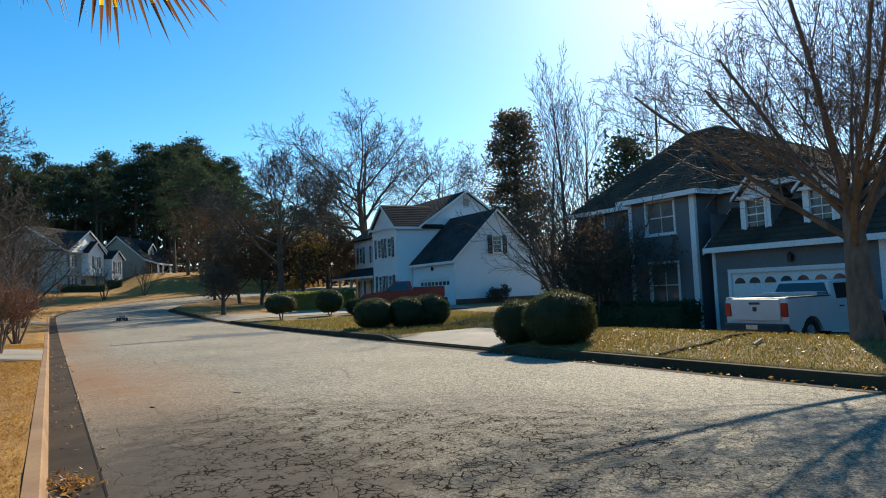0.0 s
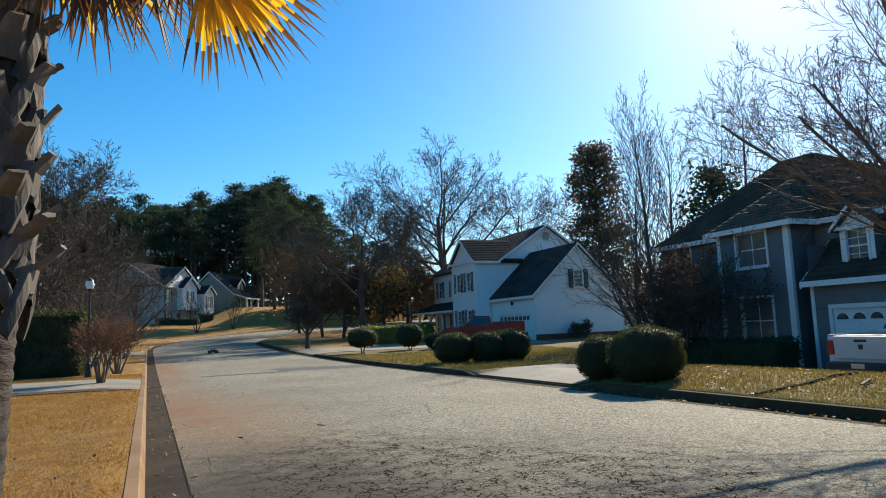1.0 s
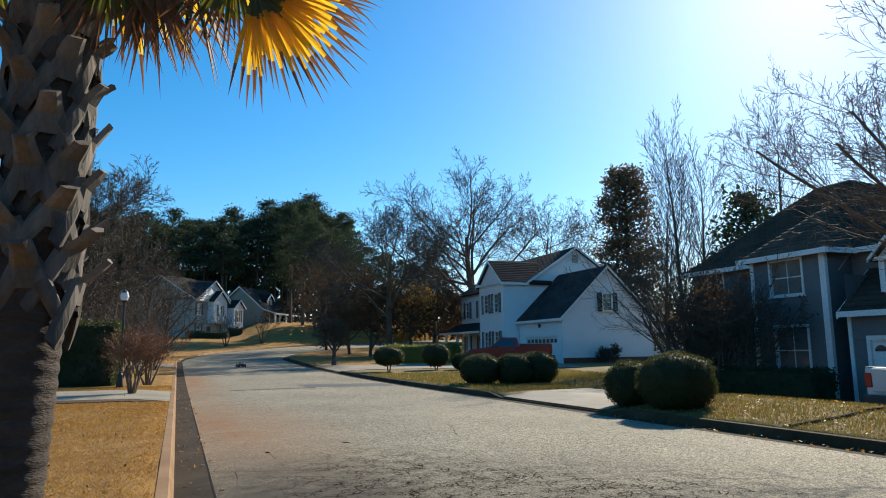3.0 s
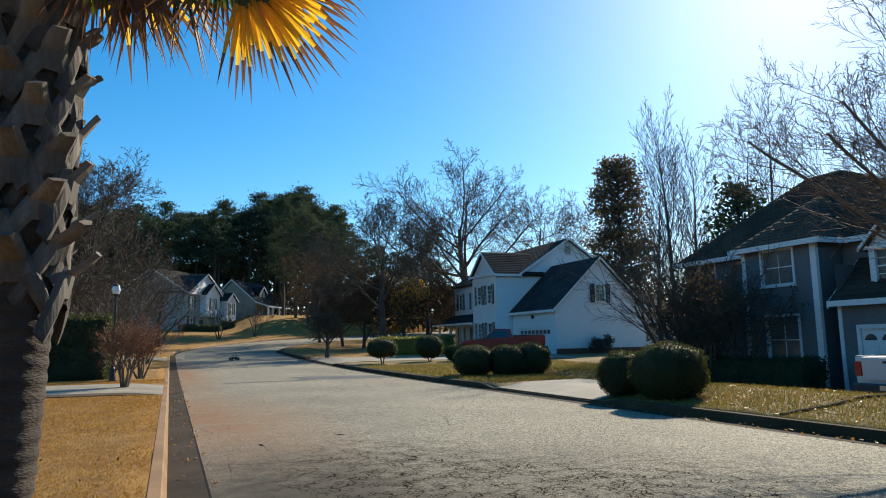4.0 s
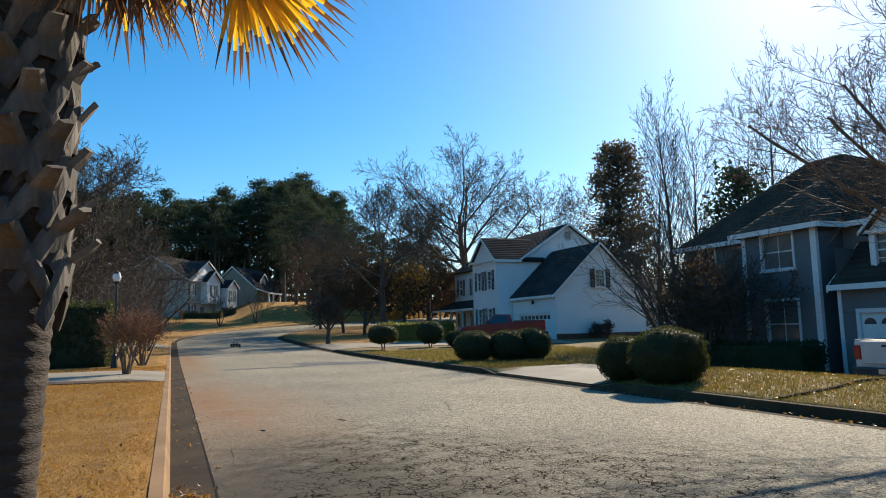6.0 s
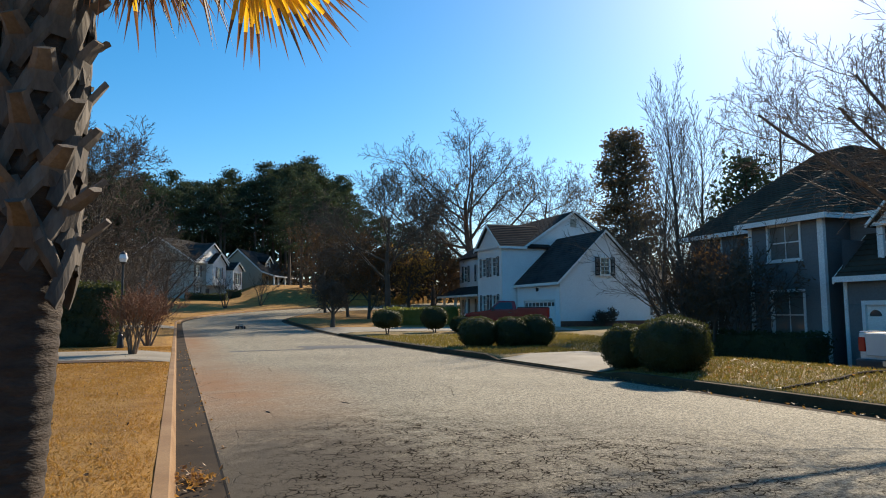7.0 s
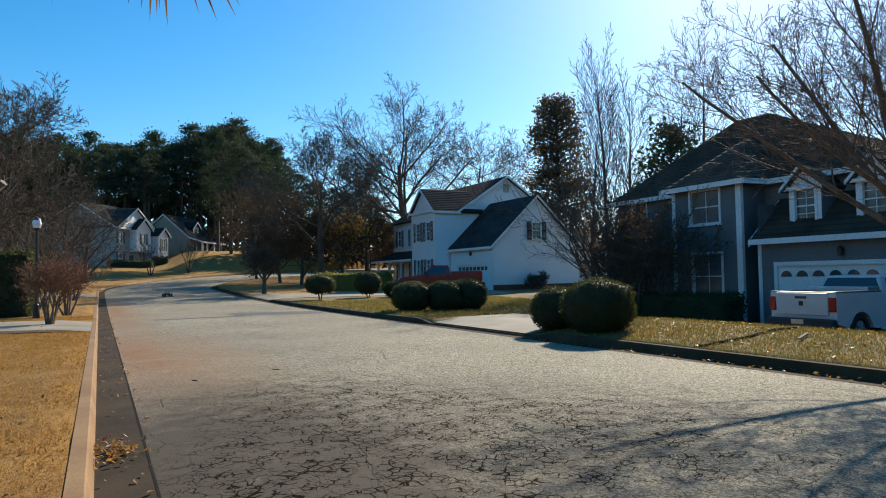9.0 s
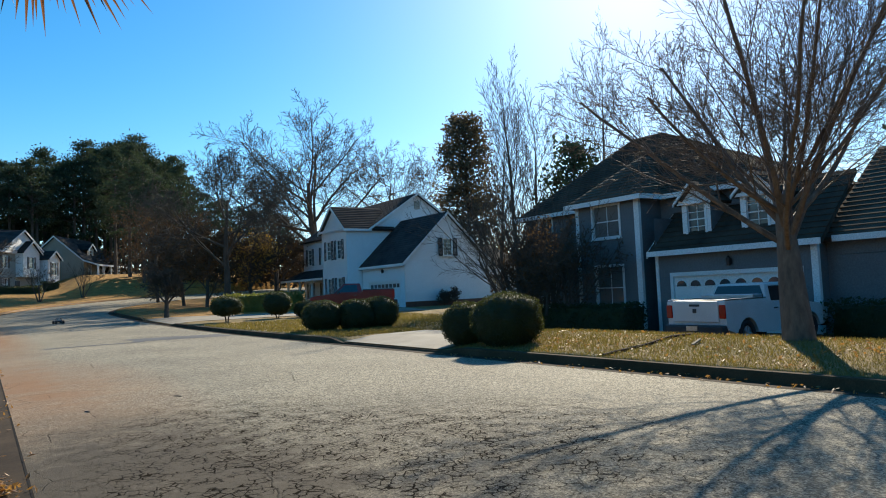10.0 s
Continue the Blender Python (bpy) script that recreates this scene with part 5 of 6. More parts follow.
far_wood("woods", [(34, -13, 150, 0, 15, 34000), (60, 16, 120, 0, 17, 9000)], "dark pine woods closing the end of the street", PINE_LEAF, 91, 0.55)
# never in view: added behind the camera to cut the low sky's fill light
far_wood("woods", [(75, 285, 38, 0, 13, 14000)], "unseen dark woods behind the viewpoint, added to block low sky light", PINE_LEAF, 93, 0.7)
far_wood("undergrowth", [(16, -11, 121, 0, 4.5, 2600), (-11, -36, 104, 0, 6.5, 13000), (-36, -75, 75, 0, 6, 3000), (30, 3, 70, 0, 6, 6500)], "brown leafless undergrowth beyond the lawns", leaf_material("brush", (0.04, 0.03, 0.019), (0.085, 0.06, 0.038), 1, (0.08, 0.055, 0.03), 0.25, 0.9), 92, 0.4)


# ---- pickup trucks ----
WHITE_PAINT = material("white_paint", (0.58, 0.58, 0.57), (0.66, 0.66, 0.65), 1.5, 60, 0.25, 0.0, spec=0.6)
RED_PAINT = material("red_paint", (0.22, 0.010, 0.012), (0.29, 0.016, 0.016), 1.5, 60, 0.25, 0.0, spec=0.6)
TYRE = material("tyre_rubber", (0.012, 0.012, 0.012), (0.025, 0.025, 0.025), 4, 50, 0.85, 0.2, 0.004)
ALLOY = material("alloy", (0.45, 0.45, 0.46), (0.6, 0.6, 0.6), 3, 40, 0.35, 0.0, metal=0.9)
CHROME = material("chrome", (0.6, 0.6, 0.6), (0.7, 0.7, 0.7), 3, 40, 0.15, 0.0, metal=1.0)
RED_LENS = material("red_lens", (0.35, 0.008, 0.008), (0.45, 0.015, 0.01), 4, 40, 0.15, 0.0)
GREY_PLASTIC = material("grey_plastic", (0.03, 0.03, 0.03), (0.05, 0.05, 0.05), 4, 40, 0.6, 0.1, 0.002)


def extrude_side(profile, y0, y1, bevel=0.03):
    """A side outline in x and z, made solid between two widths."""
    bm = bmesh.new()
    a = [bm.verts.new((x, y0, z)) for x, z in profile]
    b = [bm.verts.new((x, y1, z)) for x, z in profile]
    fa, fb = bm.faces.new(a), bm.faces.new(b[::-1])
    for i in range(len(a)):
        j = (i + 1) % len(a)
        bm.faces.new((a[j], a[i], b[i], b[j]))
    if bevel:
        bmesh.ops.bevel(bm, geom=[e for e in bm.edges if len(e.link_faces) == 2 and (e.link_faces[0] in (fa, fb)) != (e.link_faces[1] in (fa, fb))], offset=bevel, segments=3, affect="EDGES", profile=0.6)
    return bm


def arch(cx, cz, r, n=9):
    return [(cx + r * math.cos(math.pi * k / n), cz + r * math.sin(math.pi * k / n)) for k in range(n + 1)]


def pickup(at, turn, paint, label):
    t = thing("pickup_truck", at, label, "truck", turn=turn)
    w, ax0, ax1 = 0.92, 1.05, 4.22
    low = [(0.12, 0.52)] + [(0.55, 0.45)] + arch(ax0, 0.40, 0.47)[::-1] + [(1.7, 0.38), (3.6, 0.38)] + arch(ax1, 0.40, 0.47)[::-1] + [(4.95, 0.42), (5.14, 0.55), (5.16, 0.82), (5.05, 0.98), (4.7, 1.06), (3.65, 1.12), (3.6, 1.14), (1.98, 1.14), (1.97, 1.30), (0.08, 1.31), (0.06, 1.25), (0.10, 0.62)]
    body = part("body", extrude_side(low, -w, w, 0.045), paint, t)
    part("bed_opening", boxes((0.14, 1.88, -w + 0.11, w - 0.11, 1.316, 1.322)), GREY_PLASTIC, body, "dark load bed")
    for sy in (-1, 1):
        part("bed_rail", boxes((0.1, 1.95, sy * (w - 0.05) - 0.05, sy * (w - 0.05) + 0.05, 1.31, 1.345), bevel=0.012), GREY_PLASTIC if paint is RED_PAINT else CHROME, t)
    # cab with pillars and glass
    bm = bmesh.new()
    base = [(1.98, 1.12), (3.72, 1.10)]
    roofl = [(2.12, 1.72), (3.05, 1.74)]
    rows = []
    for (bx, bz), (rx, rz) in zip(base, roofl):
        rows.append([(bx, -w + 0.02, bz), (rx, -w + 0.16, rz), (rx, w - 0.16, rz), (bx, w - 0.02, bz)])
    va = [[bm.verts.new(p) for p in r] for r in rows]
    bm.faces.new(va[0])
    bm.faces.new(va[1][::-1])
    for i in range(4):
        j = (i + 1) % 4
        bm.faces.new((va[0][j], va[0][i], va[1][i], va[1][j]))
    bmesh.ops.bevel(bm, geom=list(bm.edges), offset=0.05, segments=3, affect="EDGES", profile=0.5)
    cab = part("cab", bm, paint, t, smooth=False)

    def pane(name, pts, mat=CAR_GLASS):
        part(name, slab(bmesh.new(), pts, 0.012), mat, cab)
    f = lambda a, b, k: tuple(p + (q - p) * k for p, q in zip(a, b))
    r0, r1 = rows
    e = 0.012
    pane("rear_window", [(1.98 + 0.14 * 0.22 - e, y * (w - 0.05 - 0.03), 1.25) for y in (1, -1)] + [(2.12 - 0.012 - e, y * (w - 0.26), 1.66) for y in (-1, 1)])
    pane("windscreen", [(3.72 - 0.67 * 0.12 + e, y * (w - 0.12), 1.18) for y in (-1, 1)] + [(3.05 + 0.67 * 0.1 + e, y * (w - 0.24), 1.68) for y in (1, -1)])
    for sy in (-1, 1):
        q = lambda x, k: (x, sy * (w - 0.02 - 0.14 * k + e), 1.12 + 0.6 * k)
        pts = [q(2.25, 0.18), q(3.45, 0.15), q(3.02, 0.86), q(2.3, 0.86)]
        pane("side_window", pts if sy < 0 else pts[::-1])
        part("door_handle", boxes((2.3, 2.5, sy * w - 0.02, sy * w + 0.03, 1.0, 1.04), bevel=0.01), GREY_PLASTIC, t)
        bm = boxes((3.35, 3.5, sy * (w + 0.16) - 0.09, sy * (w + 0.16) + 0.09, 1.12, 1.34), bevel=0.03)
        tube(bm, [(3.42, sy * (w - 0.04), 1.14), (3.42, sy * (w + 0.1), 1.18)], [0.025, 0.025], 6)
        part("door_mirror", bm, GREY_PLASTIC, t)
        part("tail_light", boxes((0.045, 0.22, sy * (w - 0.09) - 0.085, sy * (w - 0.09) + 0.1, 0.84, 1.20), bevel=0.02), RED_LENS, t, "red tail light")
        part("headlight", boxes((4.95, 5.15, sy * (w - 0.18) - 0.14, sy * (w - 0.18) + 0.14, 0.74, 0.92), bevel=0.02), CHROME, t)
    part("tailgate", boxes((0.035, 0.09, -w + 0.2, w - 0.2, 0.74, 1.30), bevel=0.02), paint, t)
    part("tailgate_handle", boxes((0.02, 0.05, -0.16, 0.16, 1.16, 1.22), bevel=0.008), GREY_PLASTIC, t)
    part("badge", boxes((0.022, 0.05, -0.06, 0.06, 0.98, 1.10), bevel=0.02), GREY_PLASTIC, t, "small dark badge")
    bump = part("rear_bumper", boxes((-0.12, 0.2, -w + 0.01, w - 0.01, 0.42, 0.66), bevel=0.04), GREY_PLASTIC, t, "dark rear bumper")
    part("number_plate", boxes((-0.135, -0.115, -0.17, 0.17, 0.52, 0.64)), ALLOY, bump)
    part("front_bumper", boxes((4.95, 5.24, -w + 0.02, w - 0.02, 0.36, 0.60), bevel=0.05), CHROME, t)
    part("grille", boxes((5.1, 5.19, -0.55, 0.55, 0.66, 0.96), bevel=0.02), GREY_PLASTIC, t)
    if paint is WHITE_PAINT:
        part("tool_box", boxes((1.5, 1.93, -w + 0.1, w - 0.1, 1.24, 1.43), bevel=0.02), ALLOY, t, "aluminium tool box across the bed")
    for cx in (ax0, ax1):
        for sy in (-1, 1):
            wheel = new("wheel")
            wheel.parent = t
            wheel.matrix_basis = pose(cx, sy * (w - 0.14), 0.38)
            bm = bmesh.new()
            prof = [(0.23, -0.11), (0.34, -0.125), (0.375, -0.09), (0.38, 0.0), (0.375, 0.09), (0.34, 0.125), (0.23, 0.11)]
            rings = [[bm.verts.new((r * math.cos(a), o, r * math.sin(a))) for a in [6.2832 * k / 28 for k in range(28)]] for r, o in prof]
            for a, b in zip(rings, rings[1:] + rings[:1]):
                for k in range(28):
                    bm.faces.new((a[k], a[(k + 1) % 28], b[(k + 1) % 28], b[k]))
            part("tyre", bm, TYRE, wheel, smooth=True)
            bm = bmesh.new()
            tube(bm, [(0, -0.07, 0), (0, 0.07, 0)], [0.235, 0.235], 24)
            for k in range(5):
                a = 6.2832 * k / 5
                tube(bm, [(0, sy * 0.085, 0), (0.2 * math.cos(a), sy * 0.08, 0.2 * math.sin(a))], [0.05, 0.035], 6)
            part("rim", bm, ALLOY, wheel)
    return t


pickup((16.06, 11.29, lawn_z(17, 11.3) + 0.03), -1.0, WHITE_PAINT, "white pickup truck parked before the blue house garage")
red = pickup((23.3, 39.7, lawn_z(21, 41) + 0.04), 152.0, RED_PAINT, "red pickup truck parked on the white house driveway")
red.scale = (1.1, 1.1, 1.1)


# ---- palm ----
BOOT = material("palm_boot", (0.05, 0.042, 0.035), (0.20, 0.168, 0.138), 6, 40, 0.85, 0.6, 0.006, piece=0.25, stretch=(1, 1, 0.3))
PALM_BARK = material("palm_bark", (0.032, 0.023, 0.017), (0.085, 0.062, 0.046), 5, 30, 0.9, 0.9, 0.015, stretch=(1, 1, 3.0))
GREEN_FROND = leaf_material("green_frond", (0.05, 0.07, 0.02), (0.12, 0.11, 0.03), 5, (0.22, 0.22, 0.03), 0.4)
GOLD_FROND = leaf_material("golden_frond", (0.40, 0.24, 0.02), (0.55, 0.36, 0.04), 5, (0.95, 0.55, 0.03), 0.6)
BROWN_FROND = leaf_material("withered_frond", (0.12, 0.06, 0.03), (0.22, 0.12, 0.06), 6, (0.30, 0.13, 0.05), 0.35)


def palm():
    cx, cy = -0.615, 3.40
    gz = lawn_z(cx, cy)
    t = thing("palm_tree", (cx, cy, gz), "cabbage palm with split leaf boots and yellowing fan fronds", "tree")
    rng = random.Random(9)
    base = Matrix.Translation((-cx, -cy, -gz))
    # lower trunk with uneven leaf-scar rings
    bm = bmesh.new()
    n, rows = 40, 150
    rings = []
    for i in range(rows + 1):
        z = 1.75 * i / rows
        ring = []
        for k in range(n):
            a = 6.2832 * k / n
            r = 0.150 + 0.02 * smooth(0.4, 0, z) + 0.02 * smooth(1.35, 1.7, z)
            r += 0.006 * noise.noise((math.cos(a) * 1.5, math.sin(a) * 1.5, z * 2)) + 0.0032 * math.sin(z * 85 + 4 * noise.noise((math.cos(a), math.sin(a), z * 3))) + 0.0022 * noise.noise((math.cos(a) * 7, math.sin(a) * 7, z * 9))
            ring.append(bm.verts.new((r * math.cos(a) - 0.085 + 0.045 * z, r * math.sin(a), z)))
        rings.append(ring)
    for a, b in zip(rings, rings[1:]):
        for k in range(n):
            bm.faces.new((a[k], a[(k + 1) % n], b[(k + 1) % n], b[k]))
    part("trunk", bm, PALM_BARK, t, "dark ringed trunk", smooth=True)
    bm = bmesh.new()
    tube(bm, [(0, 0, 1.55), (0.01, 0, 2.4), (0.02, 0, 3.9)], [0.165, 0.168, 0.165], 16)
    part("upper_trunk", bm, PALM_BARK, t, smooth=True)
    # leaf boots: a cut stub with two legs that clasp the trunk
    def boot_mesh(seed):
        r2 = random.Random(seed)
        vs, fs = [], []

        def strip(path, widths, thick):
            b = len(vs)
            for (p, side, out), wd in zip(path, widths):
                p, side, out = Vector(p), Vector(side), Vector(out)
                for s, o in ((-1, 0), (-0.55, 1), (0.55, 1), (1, 0), (0, -0.35)):
                    vs.append(tuple(p + side * (s * wd) + out * (o * thick)))
            for i in range(len(path) - 1):
                for k in range(5):
                    fs.append((b + i * 5 + k, b + i * 5 + (k + 1) % 5, b + (i + 1) * 5 + (k + 1) % 5, b + (i + 1) * 5 + k))
            m = b + (len(path) - 1) * 5
            fs.append(tuple(m + k for k in range(5)))
        tip = r2.uniform(0.10, 0.16)
        up = r2.uniform(0.07, 0.12)
        strip([((0.155, 0, -0.06), (0, 1, 0), (1, 0, 0)), ((0.185, 0, 0.03), (0, 1, 0), (0.9, 0, -0.3)), ((0.155 + tip * 0.75, 0, up * 0.75), (0, 1, 0), (0.6, 0, -0.6)), ((0.155 + tip, r2.uniform(-0.01, 0.01), up), (0, 1, 0.15), (0.6, 0, -0.6))], (0.07, 0.06, 0.045, 0.040), 0.024)
        for s in (-1, 1):
            path, wd = [], []
            for k in range(6):
                f = k / 5
                a = s * (0.10 + 0.85 * f)
                r = 0.178 - 0.018 * f
                path.append(((r * math.cos(a), r * math.sin(a), 0.04 - 0.24 * f), (-math.sin(a) * 0.7 * s, math.cos(a) * 0.7 * s, 0.7), (math.cos(a), math.sin(a), 0)))
                wd.append(0.046 - 0.014 * f)
            strip(path[::-1], wd[::-1], 0.02)
        me = bpy.data.meshes.new("boot")
        me.from_pydata(vs, [], fs)
        me.materials.append(BOOT)
        return me
    meshes = [boot_mesh(k) for k in range(5)]
    for k in range(74):
        z = 1.62 + 0.031 * k
        ob = new("boot", meshes[k % 5])
        ob.parent = t
        ob.matrix_basis = pose(0.008 * z - 0.012, 0, z, rng.uniform(-4, 4), rng.uniform(-10, 6), math.degrees(2.399 * k) + rng.uniform(-6, 6)) @ Matrix.Diagonal((1, 1, rng.uniform(0.9, 1.25), 1))

    def frond(hub, mid, normal, length, count, arc, mats, tip=0.32, droop=0.25, seed=0, crown=(0, 0, 3.75)):
        """A fan of narrow pleated leaflets about its middle direction, on a stalk from the crown."""
        r2 = random.Random(seed)
        hub = base @ Vector(hub)
        mid, nrm = Vector(mid).normalized(), Vector(normal).normalized()
        nrm = (nrm - mid * nrm.dot(mid)).normalized()
        vs, fs, ms = [], [], []
        for i in range(count):
            a = radians(arc) * ((i + r2.uniform(0.2, 0.8)) / count - 0.5)
            d = Matrix.Rotation(a, 3, nrm) @ mid
            d = (d + nrm * r2.uniform(-0.18, 0.18)).normalized()
            L = length * (1 - 0.25 * abs(a) / radians(arc)) * r2.uniform(0.8, 1.1)
            side = nrm.cross(d).normalized()
            w0 = length * 0.021 * r2.uniform(0.8, 1.15)
            b, p = len(vs), hub.copy()
            prof = [(0.0, 0.35), (0.25, 0.95), (0.55, 1.0), (1 - tip, 0.7), (1 - tip * 0.4, 0.3), (1.0, 0.02)]
            last = 0
            for f, wd in prof:
                p = p + (d * (f - last) * L)
                d = (d + Vector((0, 0, -droop * (f - last) * (0.6 + 1.6 * f)))).normalized()
                last = f
                for s, o in ((-1, 0.0), (0, 0.35), (1, 0.0)):
                    vs.append(tuple(p + side * (s * w0 * wd) + nrm * (o * w0 * wd)))
            for k in range(len(prof) - 1):
                for c in range(2):
                    q = b + k * 3 + c
                    fs.append((q, q + 1, q + 4, q + 3))
                    ms.append(1 if k >= 3 else (2 if k == 0 else 0))
        fan = part("frond", (vs, fs), mats, t)
        fan.data.polygons.foreach_set("material_index", ms)
        bm = bmesh.new()
        c = Vector(crown)
        m = (c + hub) / 2 + Vector((0, 0, 0.16))
        pts = [c, c.lerp(m, 0.55) + Vector((0, 0, 0.05)), m.lerp(hub, 0.4) + Vector((0, 0, 0.05)), hub, hub + mid * length * 0.3]
        tube(bm, pts, [0.022, 0.018, 0.014, 0.011, 0.004], 6)
        part("stalk", bm, GREEN_FROND, fan)
        return fan
    gold, green, brown = [GOLD_FROND, BROWN_FROND, GREEN_FROND], [GREEN_FROND, BROWN_FROND, GREEN_FROND], [BROWN_FROND] * 3
    frond((0.25, 2.98, 3.15), (0.62, -0.10, -0.66), (-0.25, -0.97, -0.1), 0.60, 34, 112, gold, 0.30, 0.2, 1)
    frond((0.36, 3.12, 3.30), (0.95, -0.1, -0.35), (-0.15, -0.75, -0.65), 0.52, 26, 100, gold, 0.30, 0.25, 2)
    frond((0.16, 3.15, 3.34), (0.10, -0.05, -1.0), (0.2, -1, 0), 0.56, 26, 120, green, 0.45, 0.1, 3)
    frond((-0.02, 3.30, 3.34), (0.25, 0.1, -1.0), (0.5, -0.8, 0), 0.56, 20, 90, green, 0.5, 0.1, 4)
    frond((-0.20, 3.24, 3.28), (0.10, -0.02, -1.0), (0.3, -1, 0), 0.56, 26, 55, brown, 0.4, 0.1, 5)
    frond((-0.36, 3.2, 3.30), (-0.05, -0.1, -1.0), (0.1, -1, 0), 0.52, 24, 80, green, 0.4, 0.1, 6)
    frond((-0.30, 3.4, 3.40), (0.4, 0.2, -0.8), (0.5, -0.8, 0.2), 0.55, 24, 110, green, 0.4, 0.1, 7)
    frond((-0.95, 3.16, 3.12), (0.05, -0.05, -1.0), (0.2, -1, 0), 0.46, 22, 100, green, 0.4, 0.1, 8)
    # unseen upper fronds, added to keep sky light off the trunk and cast shadows
    for k in range(20):
        a = 0.4 + 6.2832 * k / 10.5
        z = 3.75 + 0.45 * (k % 3)
        d = Vector((math.cos(a), math.sin(a), 0.25 * (k % 3) - 0.05))
        hub = Vector((cx, cy, gz + z)) + d * 0.85
        frond(tuple(hub), tuple(d + Vector((0, 0, -0.25))), (0, 0, 1), 0.95, 34, 200, green if k % 4 else gold, 0.3, 0.5, 20 + k, crown=(0.02, 0, 3.8))
    # a fruit stalk with dark berries
    bm = bmesh.new()
    r2 = random.Random(4)
    for k in range(9):
        p = base @ Vector((-0.18 + 0.02 * k, 3.25, 3.28 - 0.012 * k))
        q = p + Vector((r2.uniform(-0.05, 0.12), r2.uniform(-0.05, 0.05), -r2.uniform(0.08, 0.2)))
        tube(bm, [p, (p + q) / 2 + Vector((0.01, 0, 0.01)), q], [0.003, 0.0025, 0.002], 4)
        for f in (0.35, 0.55, 0.75, 0.95):
            m = Matrix.Translation(p.lerp(q, f) + Vector((r2.uniform(-0.012, 0.012), 0, r2.uniform(-0.012, 0.012))))
            bmesh.ops.create_icosphere(bm, subdivisions=1, radius=0.006, matrix=m)
    part("fruit_stalk", bm, SHUTTER, t, "stalk with small black berries")
    return t


palm()


# ---- small things along the street ----
def street_lamp(x, y, h):
    t = thing("street_lamp", at_ground(x, y), "black post lamp with a clear lantern head", "street lamp")
    bm = bmesh.new()
    tube(bm, [(0, 0, -0.1), (0, 0, 0.1), (0, 0, 0.5), (0, 0, 0.55), (0, 0, h - 0.55)], [0.13, 0.13, 0.09, 0.055, 0.045], 12)
    part("post", bm, BLACK_METAL, t)
    bm = bmesh.new()
    tube(bm, [(0, 0, h - 0.55), (0, 0, h - 0.48), (0, 0, h - 0.45)], [0.05, 0.11, 0.12], 12)
    part("collar", bm, BLACK_METAL, t)
    gl = material("frosted_glass", (0.75, 0.75, 0.73), (0.82, 0.82, 0.80), 4, 30, 0.2, 0)
    bm = bmesh.new()
    tube(bm, [(0, 0, h - 0.45), (0, 0, h - 0.3), (0, 0, h - 0.15)], [0.12, 0.17, 0.13], 12)
    part("globe", bm, gl, t, "pale glass lantern")
    bm = bmesh.new()
    tube(bm, [(0, 0, h - 0.15), (0, 0, h - 0.1), (0, 0, h - 0.03), (0, 0, h)], [0.14, 0.11, 0.03, 0.02], 12)
    part("cap", bm, BLACK_METAL, t)


street_lamp(-2.05, 29.6, 3.85)


